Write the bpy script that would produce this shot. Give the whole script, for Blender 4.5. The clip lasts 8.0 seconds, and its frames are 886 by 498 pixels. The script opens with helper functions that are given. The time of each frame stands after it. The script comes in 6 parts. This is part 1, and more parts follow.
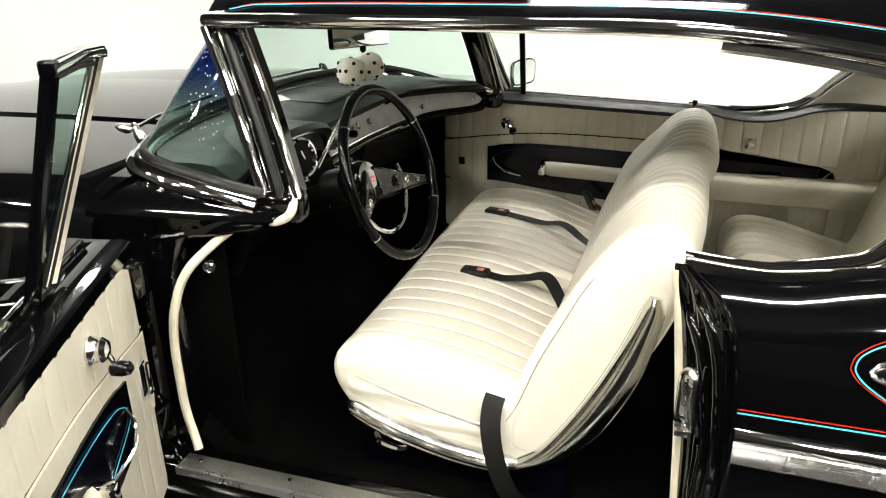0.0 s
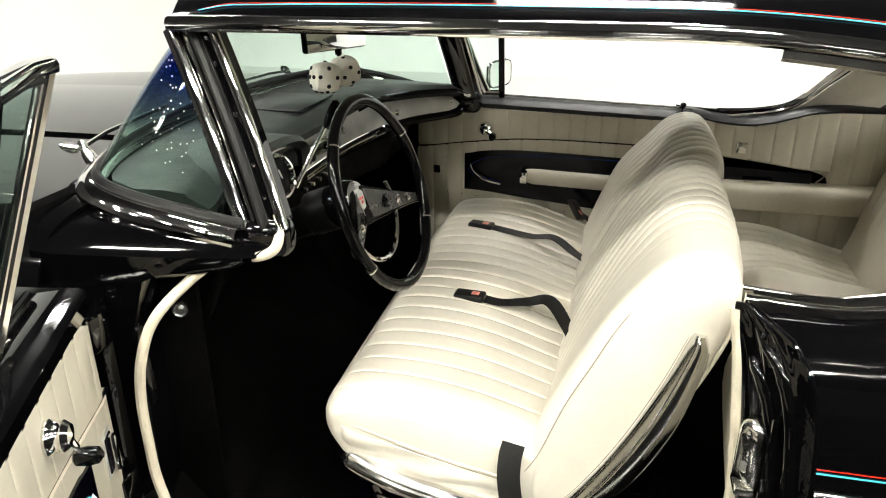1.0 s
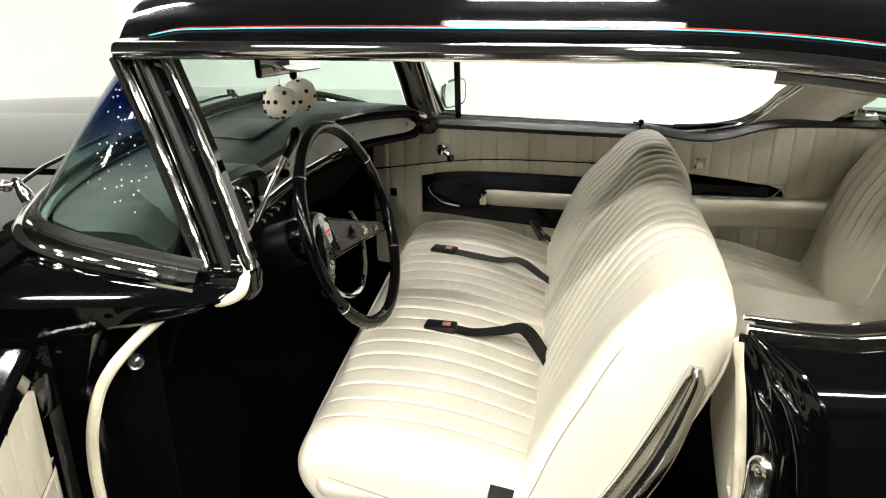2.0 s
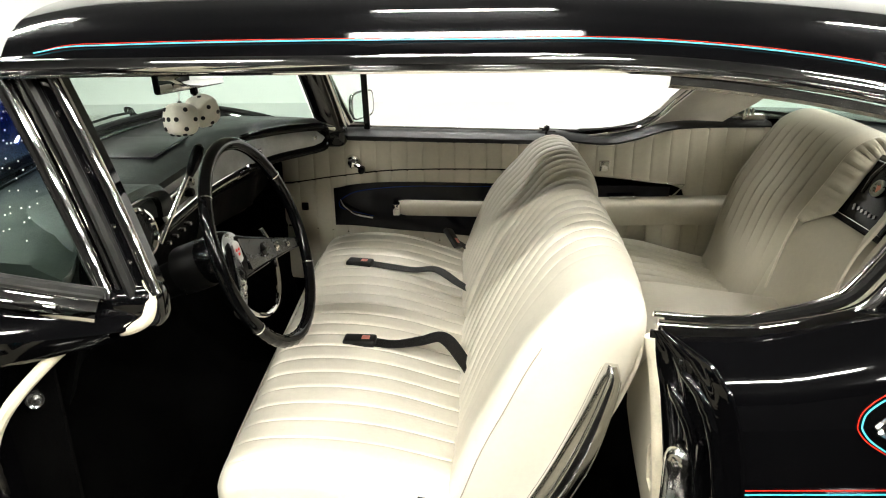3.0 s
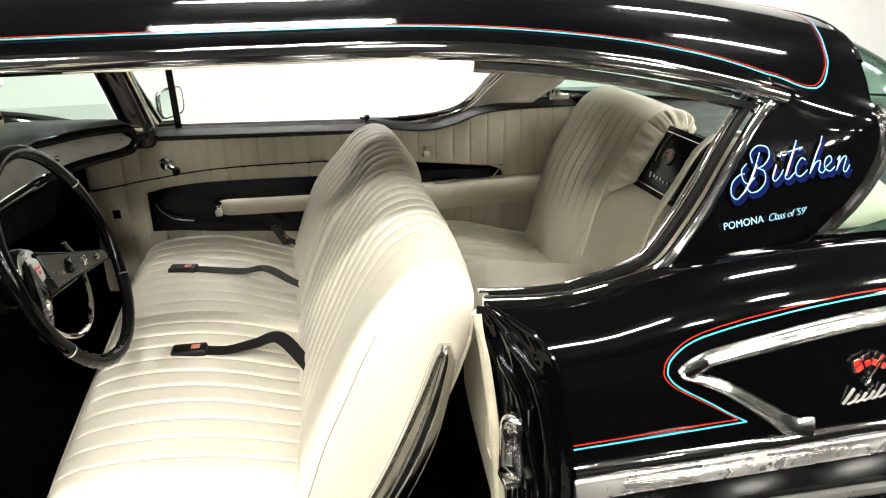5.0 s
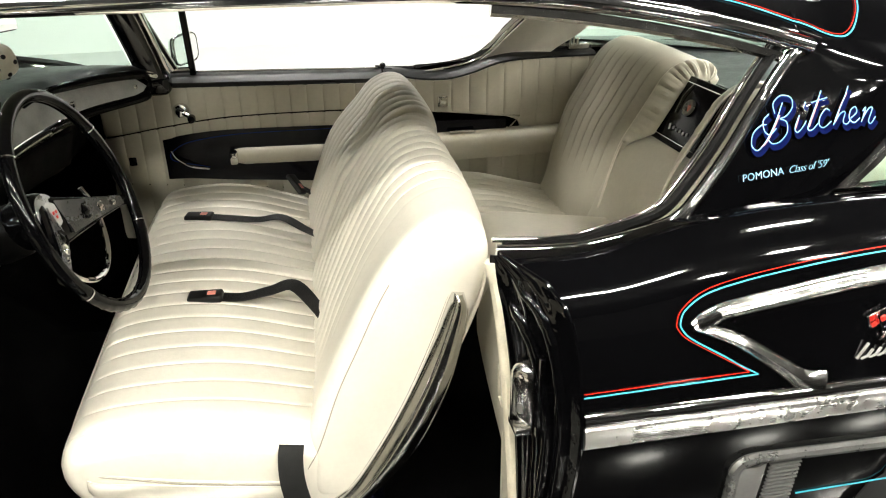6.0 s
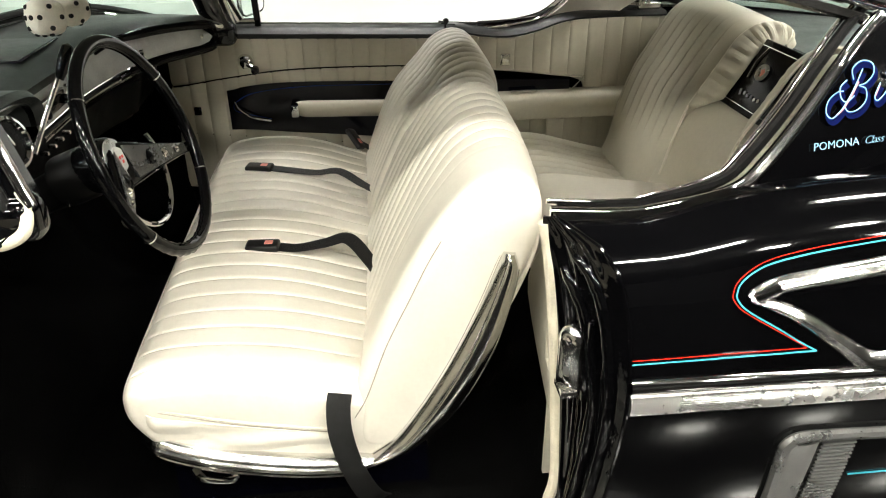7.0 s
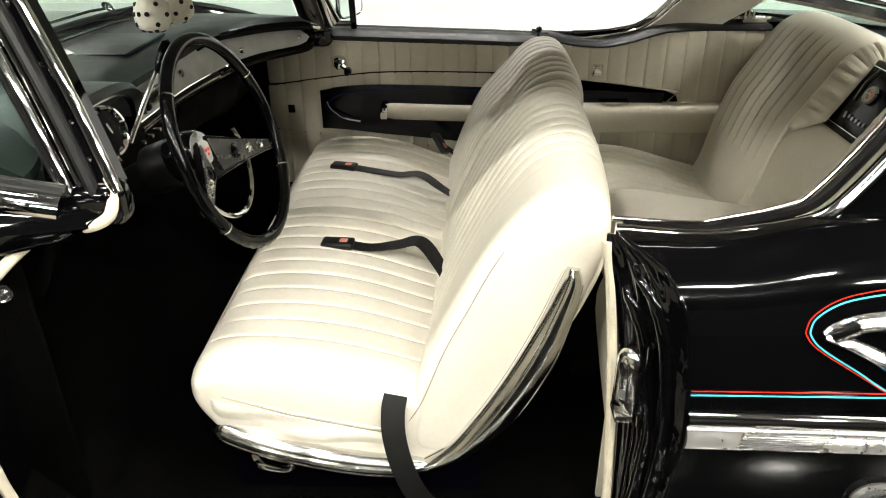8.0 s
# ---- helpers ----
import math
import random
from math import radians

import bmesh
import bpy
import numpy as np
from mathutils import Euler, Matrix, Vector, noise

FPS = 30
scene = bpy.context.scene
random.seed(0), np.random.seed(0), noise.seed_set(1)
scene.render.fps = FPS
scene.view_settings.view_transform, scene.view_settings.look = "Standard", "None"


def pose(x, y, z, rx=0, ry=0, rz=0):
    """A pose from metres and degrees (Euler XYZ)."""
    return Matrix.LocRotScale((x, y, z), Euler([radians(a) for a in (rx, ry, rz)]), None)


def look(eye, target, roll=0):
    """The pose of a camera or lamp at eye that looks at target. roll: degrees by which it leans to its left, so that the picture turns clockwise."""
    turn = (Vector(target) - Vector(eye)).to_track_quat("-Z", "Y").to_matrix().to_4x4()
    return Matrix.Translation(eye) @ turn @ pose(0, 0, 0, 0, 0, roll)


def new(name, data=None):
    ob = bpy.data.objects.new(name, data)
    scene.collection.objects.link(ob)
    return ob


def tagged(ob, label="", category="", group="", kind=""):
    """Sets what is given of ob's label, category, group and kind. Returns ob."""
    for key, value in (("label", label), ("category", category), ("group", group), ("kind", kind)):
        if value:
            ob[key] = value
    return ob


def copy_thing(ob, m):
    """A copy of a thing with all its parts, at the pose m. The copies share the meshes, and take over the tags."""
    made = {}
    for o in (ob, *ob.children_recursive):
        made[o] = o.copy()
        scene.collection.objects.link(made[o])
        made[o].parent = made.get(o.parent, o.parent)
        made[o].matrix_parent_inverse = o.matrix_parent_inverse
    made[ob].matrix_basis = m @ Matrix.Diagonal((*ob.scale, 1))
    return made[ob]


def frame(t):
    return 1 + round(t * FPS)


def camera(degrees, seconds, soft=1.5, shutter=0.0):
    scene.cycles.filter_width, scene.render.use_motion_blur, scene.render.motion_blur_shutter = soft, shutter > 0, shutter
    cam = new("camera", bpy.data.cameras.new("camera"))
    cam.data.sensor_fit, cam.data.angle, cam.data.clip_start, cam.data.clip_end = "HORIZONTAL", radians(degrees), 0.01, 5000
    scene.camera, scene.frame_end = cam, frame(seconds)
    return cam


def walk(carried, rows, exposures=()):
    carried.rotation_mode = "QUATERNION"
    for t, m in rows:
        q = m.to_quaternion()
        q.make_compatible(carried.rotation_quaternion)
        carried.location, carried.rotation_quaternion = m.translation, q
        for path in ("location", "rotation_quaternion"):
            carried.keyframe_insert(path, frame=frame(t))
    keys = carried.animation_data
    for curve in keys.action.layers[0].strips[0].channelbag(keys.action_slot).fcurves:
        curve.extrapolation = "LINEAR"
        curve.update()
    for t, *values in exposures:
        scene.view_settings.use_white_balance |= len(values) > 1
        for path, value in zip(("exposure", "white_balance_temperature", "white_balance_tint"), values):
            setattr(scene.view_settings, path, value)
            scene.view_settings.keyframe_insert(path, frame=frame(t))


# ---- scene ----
cam = camera(62.5, 8.0, soft=1.1)
PATH = [
    (0, (-0.067, -2.126, 1.496), (-0.634, -0.361, 0.745), -0.6),
    (0.5, (-0.17, -2.037, 1.494), (-0.648, -0.252, 0.728), -0.3),
    (1, (-0.257, -1.961, 1.495), (-0.67, -0.16, 0.73), -0.2),
    (2.5, (-0.354, -1.876, 1.501), (-0.505, -0.013, 0.788), -0.5),
    (3, (-0.343, -1.877, 1.501), (-0.372, -0.006, 0.794), -0.7),
    (3.5, (-0.339, -1.878, 1.502), (-0.23, -0.01, 0.797), -0.7),
    (4, (-0.328, -1.88, 1.501), (-0.045, -0.031, 0.795), -0.9),
    (5.5, (-0.322, -1.879, 1.498), (0.091, -0.084, 0.717), -0.8),
    (6, (-0.32, -1.879, 1.491), (0.036, -0.106, 0.637), -0.8),
    (6.5, (-0.319, -1.878, 1.486), (-0.026, -0.127, 0.566), -0.6),
    (7, (-0.313, -1.879, 1.484), (-0.118, -0.129, 0.537), -0.5),
    (7.5, (-0.296, -1.881, 1.488), (-0.225, -0.119, 0.543), -0.4),
    (8, (-0.261, -1.874, 1.486), (-0.316, -0.106, 0.553), -0.3),
]
walk(cam, [(t, look(eye, target, roll)) for t, eye, target, roll in PATH])


# ---- light ----
world = bpy.data.worlds.new("studio_world")
scene.world = world
world.use_nodes = True
world.node_tree.nodes["Background"].inputs[0].default_value = (0.9, 0.95, 1.0, 1)
world.node_tree.nodes["Background"].inputs[1].default_value = 0.004


# ---- materials ----
def material(name, base, rough=0.5, metal=0.0, coat=0.0, vary=0.0, scale=20.0, bump=0.0, bump_scale=300.0, spread=0.0, spec=0.5, sheen=0.0, relief=0.002):
    """A surface with two scales of colour variation, uneven gloss and fine relief."""
    m = bpy.data.materials.new(name)
    m.use_nodes = True
    nt = m.node_tree
    b = nt.nodes["Principled BSDF"]
    b.inputs["Base Color"].default_value = (*base, 1)
    b.inputs["Roughness"].default_value = rough
    b.inputs["Metallic"].default_value = metal
    b.inputs["Specular IOR Level"].default_value = spec
    b.inputs["Coat Weight"].default_value = coat
    b.inputs["Coat Roughness"].default_value = 0.02
    b.inputs["Sheen Weight"].default_value = sheen
    co = nt.nodes.new("ShaderNodeTexCoord")
    if vary or spread:
        big, fine = nt.nodes.new("ShaderNodeTexNoise"), nt.nodes.new("ShaderNodeTexNoise")
        big.inputs["Scale"].default_value, big.inputs["Detail"].default_value = scale, 5
        fine.inputs["Scale"].default_value, fine.inputs["Detail"].default_value = scale * 14, 3
        nt.links.new(co.outputs["Object"], big.inputs["Vector"])
        nt.links.new(co.outputs["Object"], fine.inputs["Vector"])
        mix = nt.nodes.new("ShaderNodeMath")
        mix.operation = "MULTIPLY_ADD"
        mix.inputs[1].default_value = 0.4
        nt.links.new(fine.outputs["Fac"], mix.inputs[0])
        nt.links.new(big.outputs["Fac"], mix.inputs[2])
        if vary:
            ramp = nt.nodes.new("ShaderNodeValToRGB")
            ramp.color_ramp.elements[0].position, ramp.color_ramp.elements[1].position = 0.45, 0.95
            ramp.color_ramp.elements[0].color = (*[c * (1 - vary) for c in base], 1)
            ramp.color_ramp.elements[1].color = (*[min(1, c * (1 + vary)) for c in base], 1)
            nt.links.new(mix.outputs[0], ramp.inputs[0])
            nt.links.new(ramp.outputs[0], b.inputs["Base Color"])
        if spread:
            rr = nt.nodes.new("ShaderNodeMapRange")
            rr.inputs[1].default_value, rr.inputs[2].default_value = 0.4, 1.0
            rr.inputs[3].default_value, rr.inputs[4].default_value = max(0.0, rough - spread), rough + spread
            nt.links.new(mix.outputs[0], rr.inputs[0])
            nt.links.new(rr.outputs[0], b.inputs["Roughness"])
    if bump:
        n = nt.nodes.new("ShaderNodeTexNoise")
        n.inputs["Scale"].default_value, n.inputs["Detail"].default_value = bump_scale, 4
        nt.links.new(co.outputs["Object"], n.inputs["Vector"])
        bp = nt.nodes.new("ShaderNodeBump")
        bp.inputs["Strength"].default_value, bp.inputs["Distance"].default_value = bump, relief
        nt.links.new(n.outputs["Fac"], bp.inputs["Height"])
        nt.links.new(bp.outputs[0], b.inputs["Normal"])
    return m


def glowing(name, colour, strength):
    m = bpy.data.materials.new(name)
    m.use_nodes = True
    b = m.node_tree.nodes["Principled BSDF"]
    b.inputs["Base Color"].default_value = (0.9, 0.9, 0.9, 1)
    b.inputs["Emission Color"].default_value = (*colour, 1)
    b.inputs["Emission Strength"].default_value = strength
    return m


def pane_material(name, tint, shade=None):
    """Thin tinted sheet glass: clear through, with gloss that grows at a glancing angle.
    shade: the colour of a band that deepens towards the top, lower down at the turned ends."""
    m = bpy.data.materials.new(name)
    m.use_nodes = True
    nt = m.node_tree
    nt.nodes.remove(nt.nodes["Principled BSDF"])
    tr, gl = nt.nodes.new("ShaderNodeBsdfTransparent"), nt.nodes.new("ShaderNodeBsdfGlossy")
    tr.inputs[0].default_value = (*tint, 1)
    gl.inputs["Roughness"].default_value = 0.01
    if shade:
        co, xyz = nt.nodes.new("ShaderNodeTexCoord"), nt.nodes.new("ShaderNodeSeparateXYZ")
        side, start, height, blend = (nt.nodes.new("ShaderNodeMath"), nt.nodes.new("ShaderNodeMapRange"), nt.nodes.new("ShaderNodeMath"), nt.nodes.new("ShaderNodeMapRange"))
        side.operation, height.operation, side.inputs[1].default_value = "MULTIPLY", "SUBTRACT", -1.0
        for node, values in ((start, (0.50, 0.66, 1.37, 1.13)), (blend, (0.0, 0.17, 0.0, 1.0))):
            for i, v in enumerate(values):
                node.inputs[i + 1].default_value = v
        blend.interpolation_type = "SMOOTHSTEP"
        tone = nt.nodes.new("ShaderNodeMix")
        tone.data_type = "RGBA"
        tone.inputs[6].default_value, tone.inputs[7].default_value = (*tint, 1), (*shade, 1)
        nt.links.new(co.outputs["Object"], xyz.inputs[0])
        nt.links.new(xyz.outputs[1], side.inputs[0])
        nt.links.new(side.outputs[0], start.inputs[0])
        nt.links.new(xyz.outputs[2], height.inputs[0])
        nt.links.new(start.outputs[0], height.inputs[1])
        nt.links.new(height.outputs[0], blend.inputs[0])
        nt.links.new(blend.outputs[0], tone.inputs[0])
        nt.links.new(tone.outputs[2], tr.inputs[0])
    face, mx = nt.nodes.new("ShaderNodeLayerWeight"), nt.nodes.new("ShaderNodeMixShader")
    power, ease = nt.nodes.new("ShaderNodeMath"), nt.nodes.new("ShaderNodeMath")
    face.inputs[0].default_value = 0.5
    power.operation, power.inputs[1].default_value = "POWER", 5.0
    ease.operation, ease.inputs[1].default_value, ease.inputs[2].default_value = "MULTIPLY_ADD", 0.7, 0.025
    nt.links.new(face.outputs["Facing"], power.inputs[0])
    nt.links.new(power.outputs[0], ease.inputs[0])
    nt.links.new(ease.outputs[0], mx.inputs[0])
    nt.links.new(tr.outputs[0], mx.inputs[1])
    nt.links.new(gl.outputs[0], mx.inputs[2])
    nt.links.new(mx.outputs[0], nt.nodes["Material Output"].inputs[0])
    return m


PAINT = material("black_enamel", (0.0012, 0.0012, 0.0015), 0.05, vary=0.25, scale=3.0, spread=0.02)
JAMB = material("jamb_enamel", (0.0012, 0.0012, 0.0015), 0.05, vary=0.4, scale=9.0, spread=0.02, bump=0.18, bump_scale=16, relief=0.008, spec=0.5)
CHROME = material("chrome", (0.74, 0.73, 0.71), 0.045, metal=1.0, spread=0.025, scale=12.0)
SOFTCHROME = material("worn_chrome", (0.70, 0.69, 0.66), 0.16, metal=1.0, spread=0.1, scale=25.0, bump=0.06, bump_scale=90)
ALU = material("ribbed_aluminium", (0.50, 0.495, 0.48), 0.27, metal=1.0, vary=0.05, scale=5.0, spread=0.03)
SILVER = material("silver_script_metal", (0.62, 0.61, 0.59), 0.35, metal=0.6, vary=0.1, scale=30.0)
SILLMETAL = material("scuffed_sill_metal", (0.20, 0.198, 0.18), 0.40, metal=0.75, vary=0.45, scale=9.0, spread=0.12)
SATIN = material("satin_silver", (0.42, 0.42, 0.41), 0.30, metal=0.85, vary=0.12, scale=14.0, spread=0.08)
SPOKEMETAL = material("dull_spoke_metal", (0.17, 0.17, 0.168), 0.27, metal=0.85, vary=0.15, scale=14.0, spread=0.08)
VINYL = material("cream_vinyl", (0.74, 0.70, 0.61), 0.42, vary=0.07, scale=7.0, spread=0.08, bump=0.16, bump_scale=45, relief=0.003)
# the cream vinyl with the cabin's shade mixed into its colour
SHADED_PANEL_VINYL = material("shaded_panel_vinyl", (0.485, 0.455, 0.37), 0.46, vary=0.09, scale=6.0, spread=0.08, bump=0.16, bump_scale=420)
# same cream for the rear seat, its colour dimmed to hold the shade
SHADED_REAR_VINYL = material("shaded_rear_vinyl", (0.50, 0.47, 0.385), 0.44, vary=0.09, scale=6.0, spread=0.08, bump=0.16, bump_scale=260)
PIPING = material("piping_vinyl", (0.66, 0.62, 0.53), 0.4, vary=0.08, scale=30.0)
LACE = material("windlace_cloth", (0.66, 0.60, 0.47), 0.7, vary=0.16, scale=24.0, bump=0.5, bump_scale=500)
HEADLINE = material("headliner_vinyl", (0.55, 0.52, 0.45), 0.6, vary=0.08, scale=8.0, bump=0.2, bump_scale=300)
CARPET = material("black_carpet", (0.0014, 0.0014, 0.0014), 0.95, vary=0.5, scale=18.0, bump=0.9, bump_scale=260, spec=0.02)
RUBBER = material("black_rubber", (0.003, 0.003, 0.003), 0.42, vary=0.3, scale=30.0, spread=0.12, spec=0.35)
WEB = material("belt_webbing", (0.006, 0.006, 0.006), 0.5, vary=0.4, scale=60.0, bump=0.6, bump_scale=700, spec=0.3)
DASHPAD = material("dash_vinyl", (0.013, 0.0155, 0.0145), 0.36, vary=0.15, scale=16.0, spread=0.08, bump=0.35, bump_scale=500)
DARKVINYL = material("dark_trim_vinyl", (0.001, 0.001, 0.0028), 0.16, vary=0.3, scale=10.0, spread=0.05, spec=0.22)
SEAM = material("seam_thread", (0.36, 0.33, 0.27), 0.7, vary=0.2, scale=60.0)
THREAD = material("dark_seam_thread", (0.10, 0.09, 0.065), 0.8, vary=0.3, scale=60.0)
BAKELITE = material("black_wheel_plastic", (0.0014, 0.0014, 0.0016), 0.08, spread=0.03, spec=0.22)
DIAL = material("gauge_face", (0.004, 0.004, 0.004), 0.2, spec=0.2)
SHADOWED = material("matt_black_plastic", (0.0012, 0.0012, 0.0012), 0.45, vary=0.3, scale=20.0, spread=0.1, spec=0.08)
PLUSH = material("white_plush", (0.80, 0.77, 0.68), 0.95, vary=0.08, scale=60.0, bump=1.0, bump_scale=330, sheen=0.3)
FELT = material("black_felt", (0.006, 0.006, 0.006), 0.9)
RED = material("red_enamel", (0.62, 0.03, 0.02), 0.3)
STRIPE_RED = material("red_pinstripe", (0.62, 0.025, 0.014), 0.08)
STRIPE_BLUE = material("blue_pinstripe", (0.08, 0.50, 0.68), 0.08)
SCRIPT = material("pale_blue_lettering", (0.33, 0.62, 0.80), 0.6, spec=0.03)
SCRIPT_BLUE = material("mid_blue_lettering", (0.004, 0.034, 0.21), 0.6, spec=0.03)
SCRIPT_CORE = material("salmon_lettering", (0.72, 0.30, 0.30), 0.6, spec=0.03)
SCRIPT_DARK = material("dark_blue_lettering", (0.001, 0.004, 0.045), 0.6, spec=0.03)
DASHFACE = material("brushed_dash_metal", (0.48, 0.485, 0.47), 0.36, metal=0.25, vary=0.18, scale=18.0, spread=0.08)
BUTTON = material("red_button", (0.75, 0.27, 0.22), 0.35)
WHITE_MARK = material("white_mark", (0.7, 0.7, 0.66), 0.5)
WALLPAINT = material("white_wall_paint", (0.86, 0.87, 0.85), 0.7, vary=0.02, scale=1.5, bump=0.1, bump_scale=80)
CEILING = material("dark_ceiling_paint", (0.012, 0.012, 0.013), 0.8, vary=0.3, scale=1.5)
CONCRETE = material("sealed_floor", (0.0028, 0.0028, 0.0027), 0.13, vary=0.12, scale=1.2, spread=0.04, bump=0.08, bump_scale=40)
TYRE = material("tyre_rubber", (0.018, 0.018, 0.018), 0.75, vary=0.3, scale=20.0)
CLEAR_GLASS = pane_material("clear_glass", (0.86, 0.93, 0.90))
GREEN_GLASS = pane_material("tinted_glass", (0.80, 0.91, 0.86))
SHADE_GLASS = pane_material("blue_shade_glass", (0.80, 0.88, 0.845), (0.02, 0.09, 0.42))
MIRROR = material("mirror_silver", (0.88, 0.89, 0.88), 0.01, metal=1.0)
TUBE = glowing("fluorescent_tube", (1.0, 0.97, 0.865), 275.0)
OLD_TUBE = glowing("dimmer_fluorescent_tube", (1.0, 0.98, 0.93), 205.0)
BLACKWALL = material("black_drape", (0.008, 0.008, 0.008), 0.9, vary=0.4, scale=2.0)
FIXTURE = material("white_fixture_enamel", (0.78, 0.78, 0.76), 0.4)


# ---- building helpers ----
def catmull(pts, n, closed=False):
    """n points along a smooth curve through pts."""
    p = np.array(pts, float)
    k = len(p)
    out = []
    spans = k if closed else k - 1
    for i in range(n):
        t = i / n * spans if closed else i / (n - 1) * spans
        a = min(int(t), spans - 1)
        f = t - a
        if closed:
            q = [p[(a + j) % k] for j in (-1, 0, 1, 2)]
        else:
            q = [p[a - 1] if a else 2 * p[0] - p[1], p[a], p[a + 1], p[a + 2] if a + 2 < k else 2 * p[-1] - p[-2]]
        out.append(0.5 * (2 * q[1] + (q[2] - q[0]) * f + (2 * q[0] - 5 * q[1] + 4 * q[2] - q[3]) * f * f + (3 * q[1] - q[0] - 3 * q[2] + q[3]) * f ** 3))
    return np.array(out)


def even(pts, n):
    """n points evenly spaced along a polyline."""
    p = np.array(pts, float)
    s = np.r_[0, np.cumsum(np.linalg.norm(np.diff(p, axis=0), axis=1))]
    return np.stack([np.interp(np.linspace(0, s[-1], n), s, p[:, i]) for i in range(p.shape[1])], 1)


def interp(x, table):
    xs, ys = zip(*table)
    return float(np.interp(x, xs, ys))


def smooth_interp(x, table):
    """A smooth curve through a table of (x, y)."""
    xs = [a for a, _ in table]
    if x <= xs[0]:
        return table[0][1]
    if x >= xs[-1]:
        return table[-1][1]
    i = max(j for j in range(len(xs) - 1) if xs[j] <= x)
    f = (x - xs[i]) / (xs[i + 1] - xs[i])
    slope = lambda j: 0.0 if j <= 0 or j >= len(xs) - 1 else (table[j + 1][1] - table[j - 1][1]) / (xs[j + 1] - xs[j - 1])
    h = xs[i + 1] - xs[i]
    return (table[i][1] * (1 + 2 * f) * (1 - f) ** 2 + slope(i) * h * f * (1 - f) ** 2 + table[i + 1][1] * f * f * (3 - 2 * f) + slope(i + 1) * h * f * f * (f - 1))


def part(name, bm, mat, parent=None, label="", smooth=True, sharp=40):
    """Links a bmesh as one mesh object, under a thing or a part."""
    bmesh.ops.recalc_face_normals(bm, faces=bm.faces[:])
    me = bpy.data.meshes.new(name)
    bm.to_mesh(me)
    bm.free()
    if smooth:
        me.polygons.foreach_set("use_smooth", [True] * len(me.polygons))
        me.set_sharp_from_angle(angle=radians(sharp))
    me.materials.append(mat)
    ob = new(name, me)
    ob.parent = parent
    if label:
        ob["label"] = label
    return ob


def empty(name, at, label, category, group="", kind=""):
    ob = new(name)
    ob.empty_display_size = 0.05
    ob.location = at
    return tagged(ob, label, category, group, kind)


def under(ob, parent):
    """Hangs ob under parent and keeps its place in the world."""
    ob.parent = parent
    base = parent
    m = Matrix.Identity(4)
    while base is not None:
        m = base.matrix_basis @ m if base.parent is None else base.matrix_parent_inverse @ base.matrix_basis @ m
        base = base.parent
    ob.matrix_parent_inverse = m.inverted()
    return ob


def sheet(rows, close_u=False, close_v=False, bm=None):
    """A surface through a grid of points."""
    bm = bm or bmesh.new()
    v = [[bm.verts.new(p) for p in r] for r in rows]
    nu, nv = len(v), len(v[0])
    for i in range(nu if close_u else nu - 1):
        for j in range(nv if close_v else nv - 1):
            a, b, c, d = v[i][j], v[(i + 1) % nu][j], v[(i + 1) % nu][(j + 1) % nv], v[i][(j + 1) % nv]
            try:
                bm.faces.new((a, b, c, d))
            except ValueError:
                pass
    return bm


def capped(rows, bm=None):
    """A closed tube through rings of points, with both ends filled."""
    bm = bm or bmesh.new()
    v = [[bm.verts.new(p) for p in r] for r in rows]
    k = len(v[0])
    for i in range(len(v) - 1):
        for j in range(k):
            bm.faces.new((v[i][j], v[i + 1][j], v[i + 1][(j + 1) % k], v[i][(j + 1) % k]))
    bm.faces.new(v[0])
    bm.faces.new(v[-1][::-1])
    return bm


def thick(rows, depth):
    """A curved plate: a grid of points and the same grid set back along its normals."""
    g = np.array(rows, float)
    du, dv = np.gradient(g, axis=0), np.gradient(g, axis=1)
    n = np.cross(du, dv)
    n /= np.linalg.norm(n, axis=2, keepdims=True) + 1e-9
    back = g + n * depth
    bm = sheet(g)
    sheet(back, bm=bm)
    border = lambda a: [*a[0, :-1], *a[:-1, -1], *a[-1, :0:-1], *a[:0:-1, 0]]
    f, b = border(g), border(back)
    sheet([[*f, f[0]], [*b, b[0]]], bm=bm)
    bmesh.ops.remove_doubles(bm, verts=bm.verts[:], dist=1e-5)
    return bm


def sweep(path, profile, up=(0, 0, 1), closed=False, scale=None):
    """A profile (list of (side, up) offsets) carried along a path of points."""
    p = np.array(path, float)
    n = len(p)
    rows = []
    for i in range(n):
        d = p[(i + 1) % n] - p[i - 1] if closed or 0 < i < n - 1 else (p[1] - p[0] if i == 0 else p[-1] - p[-2])
        d = Vector(d).normalized()
        u = up[i] if isinstance(up, list) else up
        side = d.cross(Vector(u)).normalized()
        top = side.cross(d)
        k = scale[i] if scale is not None else 1.0
        rows.append([Vector(p[i]) + side * a * k + top * b * k for a, b in profile])
    if closed:
        return sheet([*rows, rows[0]], close_v=True)
    return capped(rows)


def ring(r, n=10, ry=None):
    return [(r * math.cos(2 * math.pi * i / n), (ry or r) * math.sin(2 * math.pi * i / n)) for i in range(n)]


def tube(path, r, n=10, smooth_to=0, closed=False, ry=None, up=(0.02, 0.03, 1), scale=None):
    p = catmull(path, smooth_to, closed) if smooth_to else path
    return sweep(p, ring(r, n, ry), up=up, closed=closed, scale=scale)


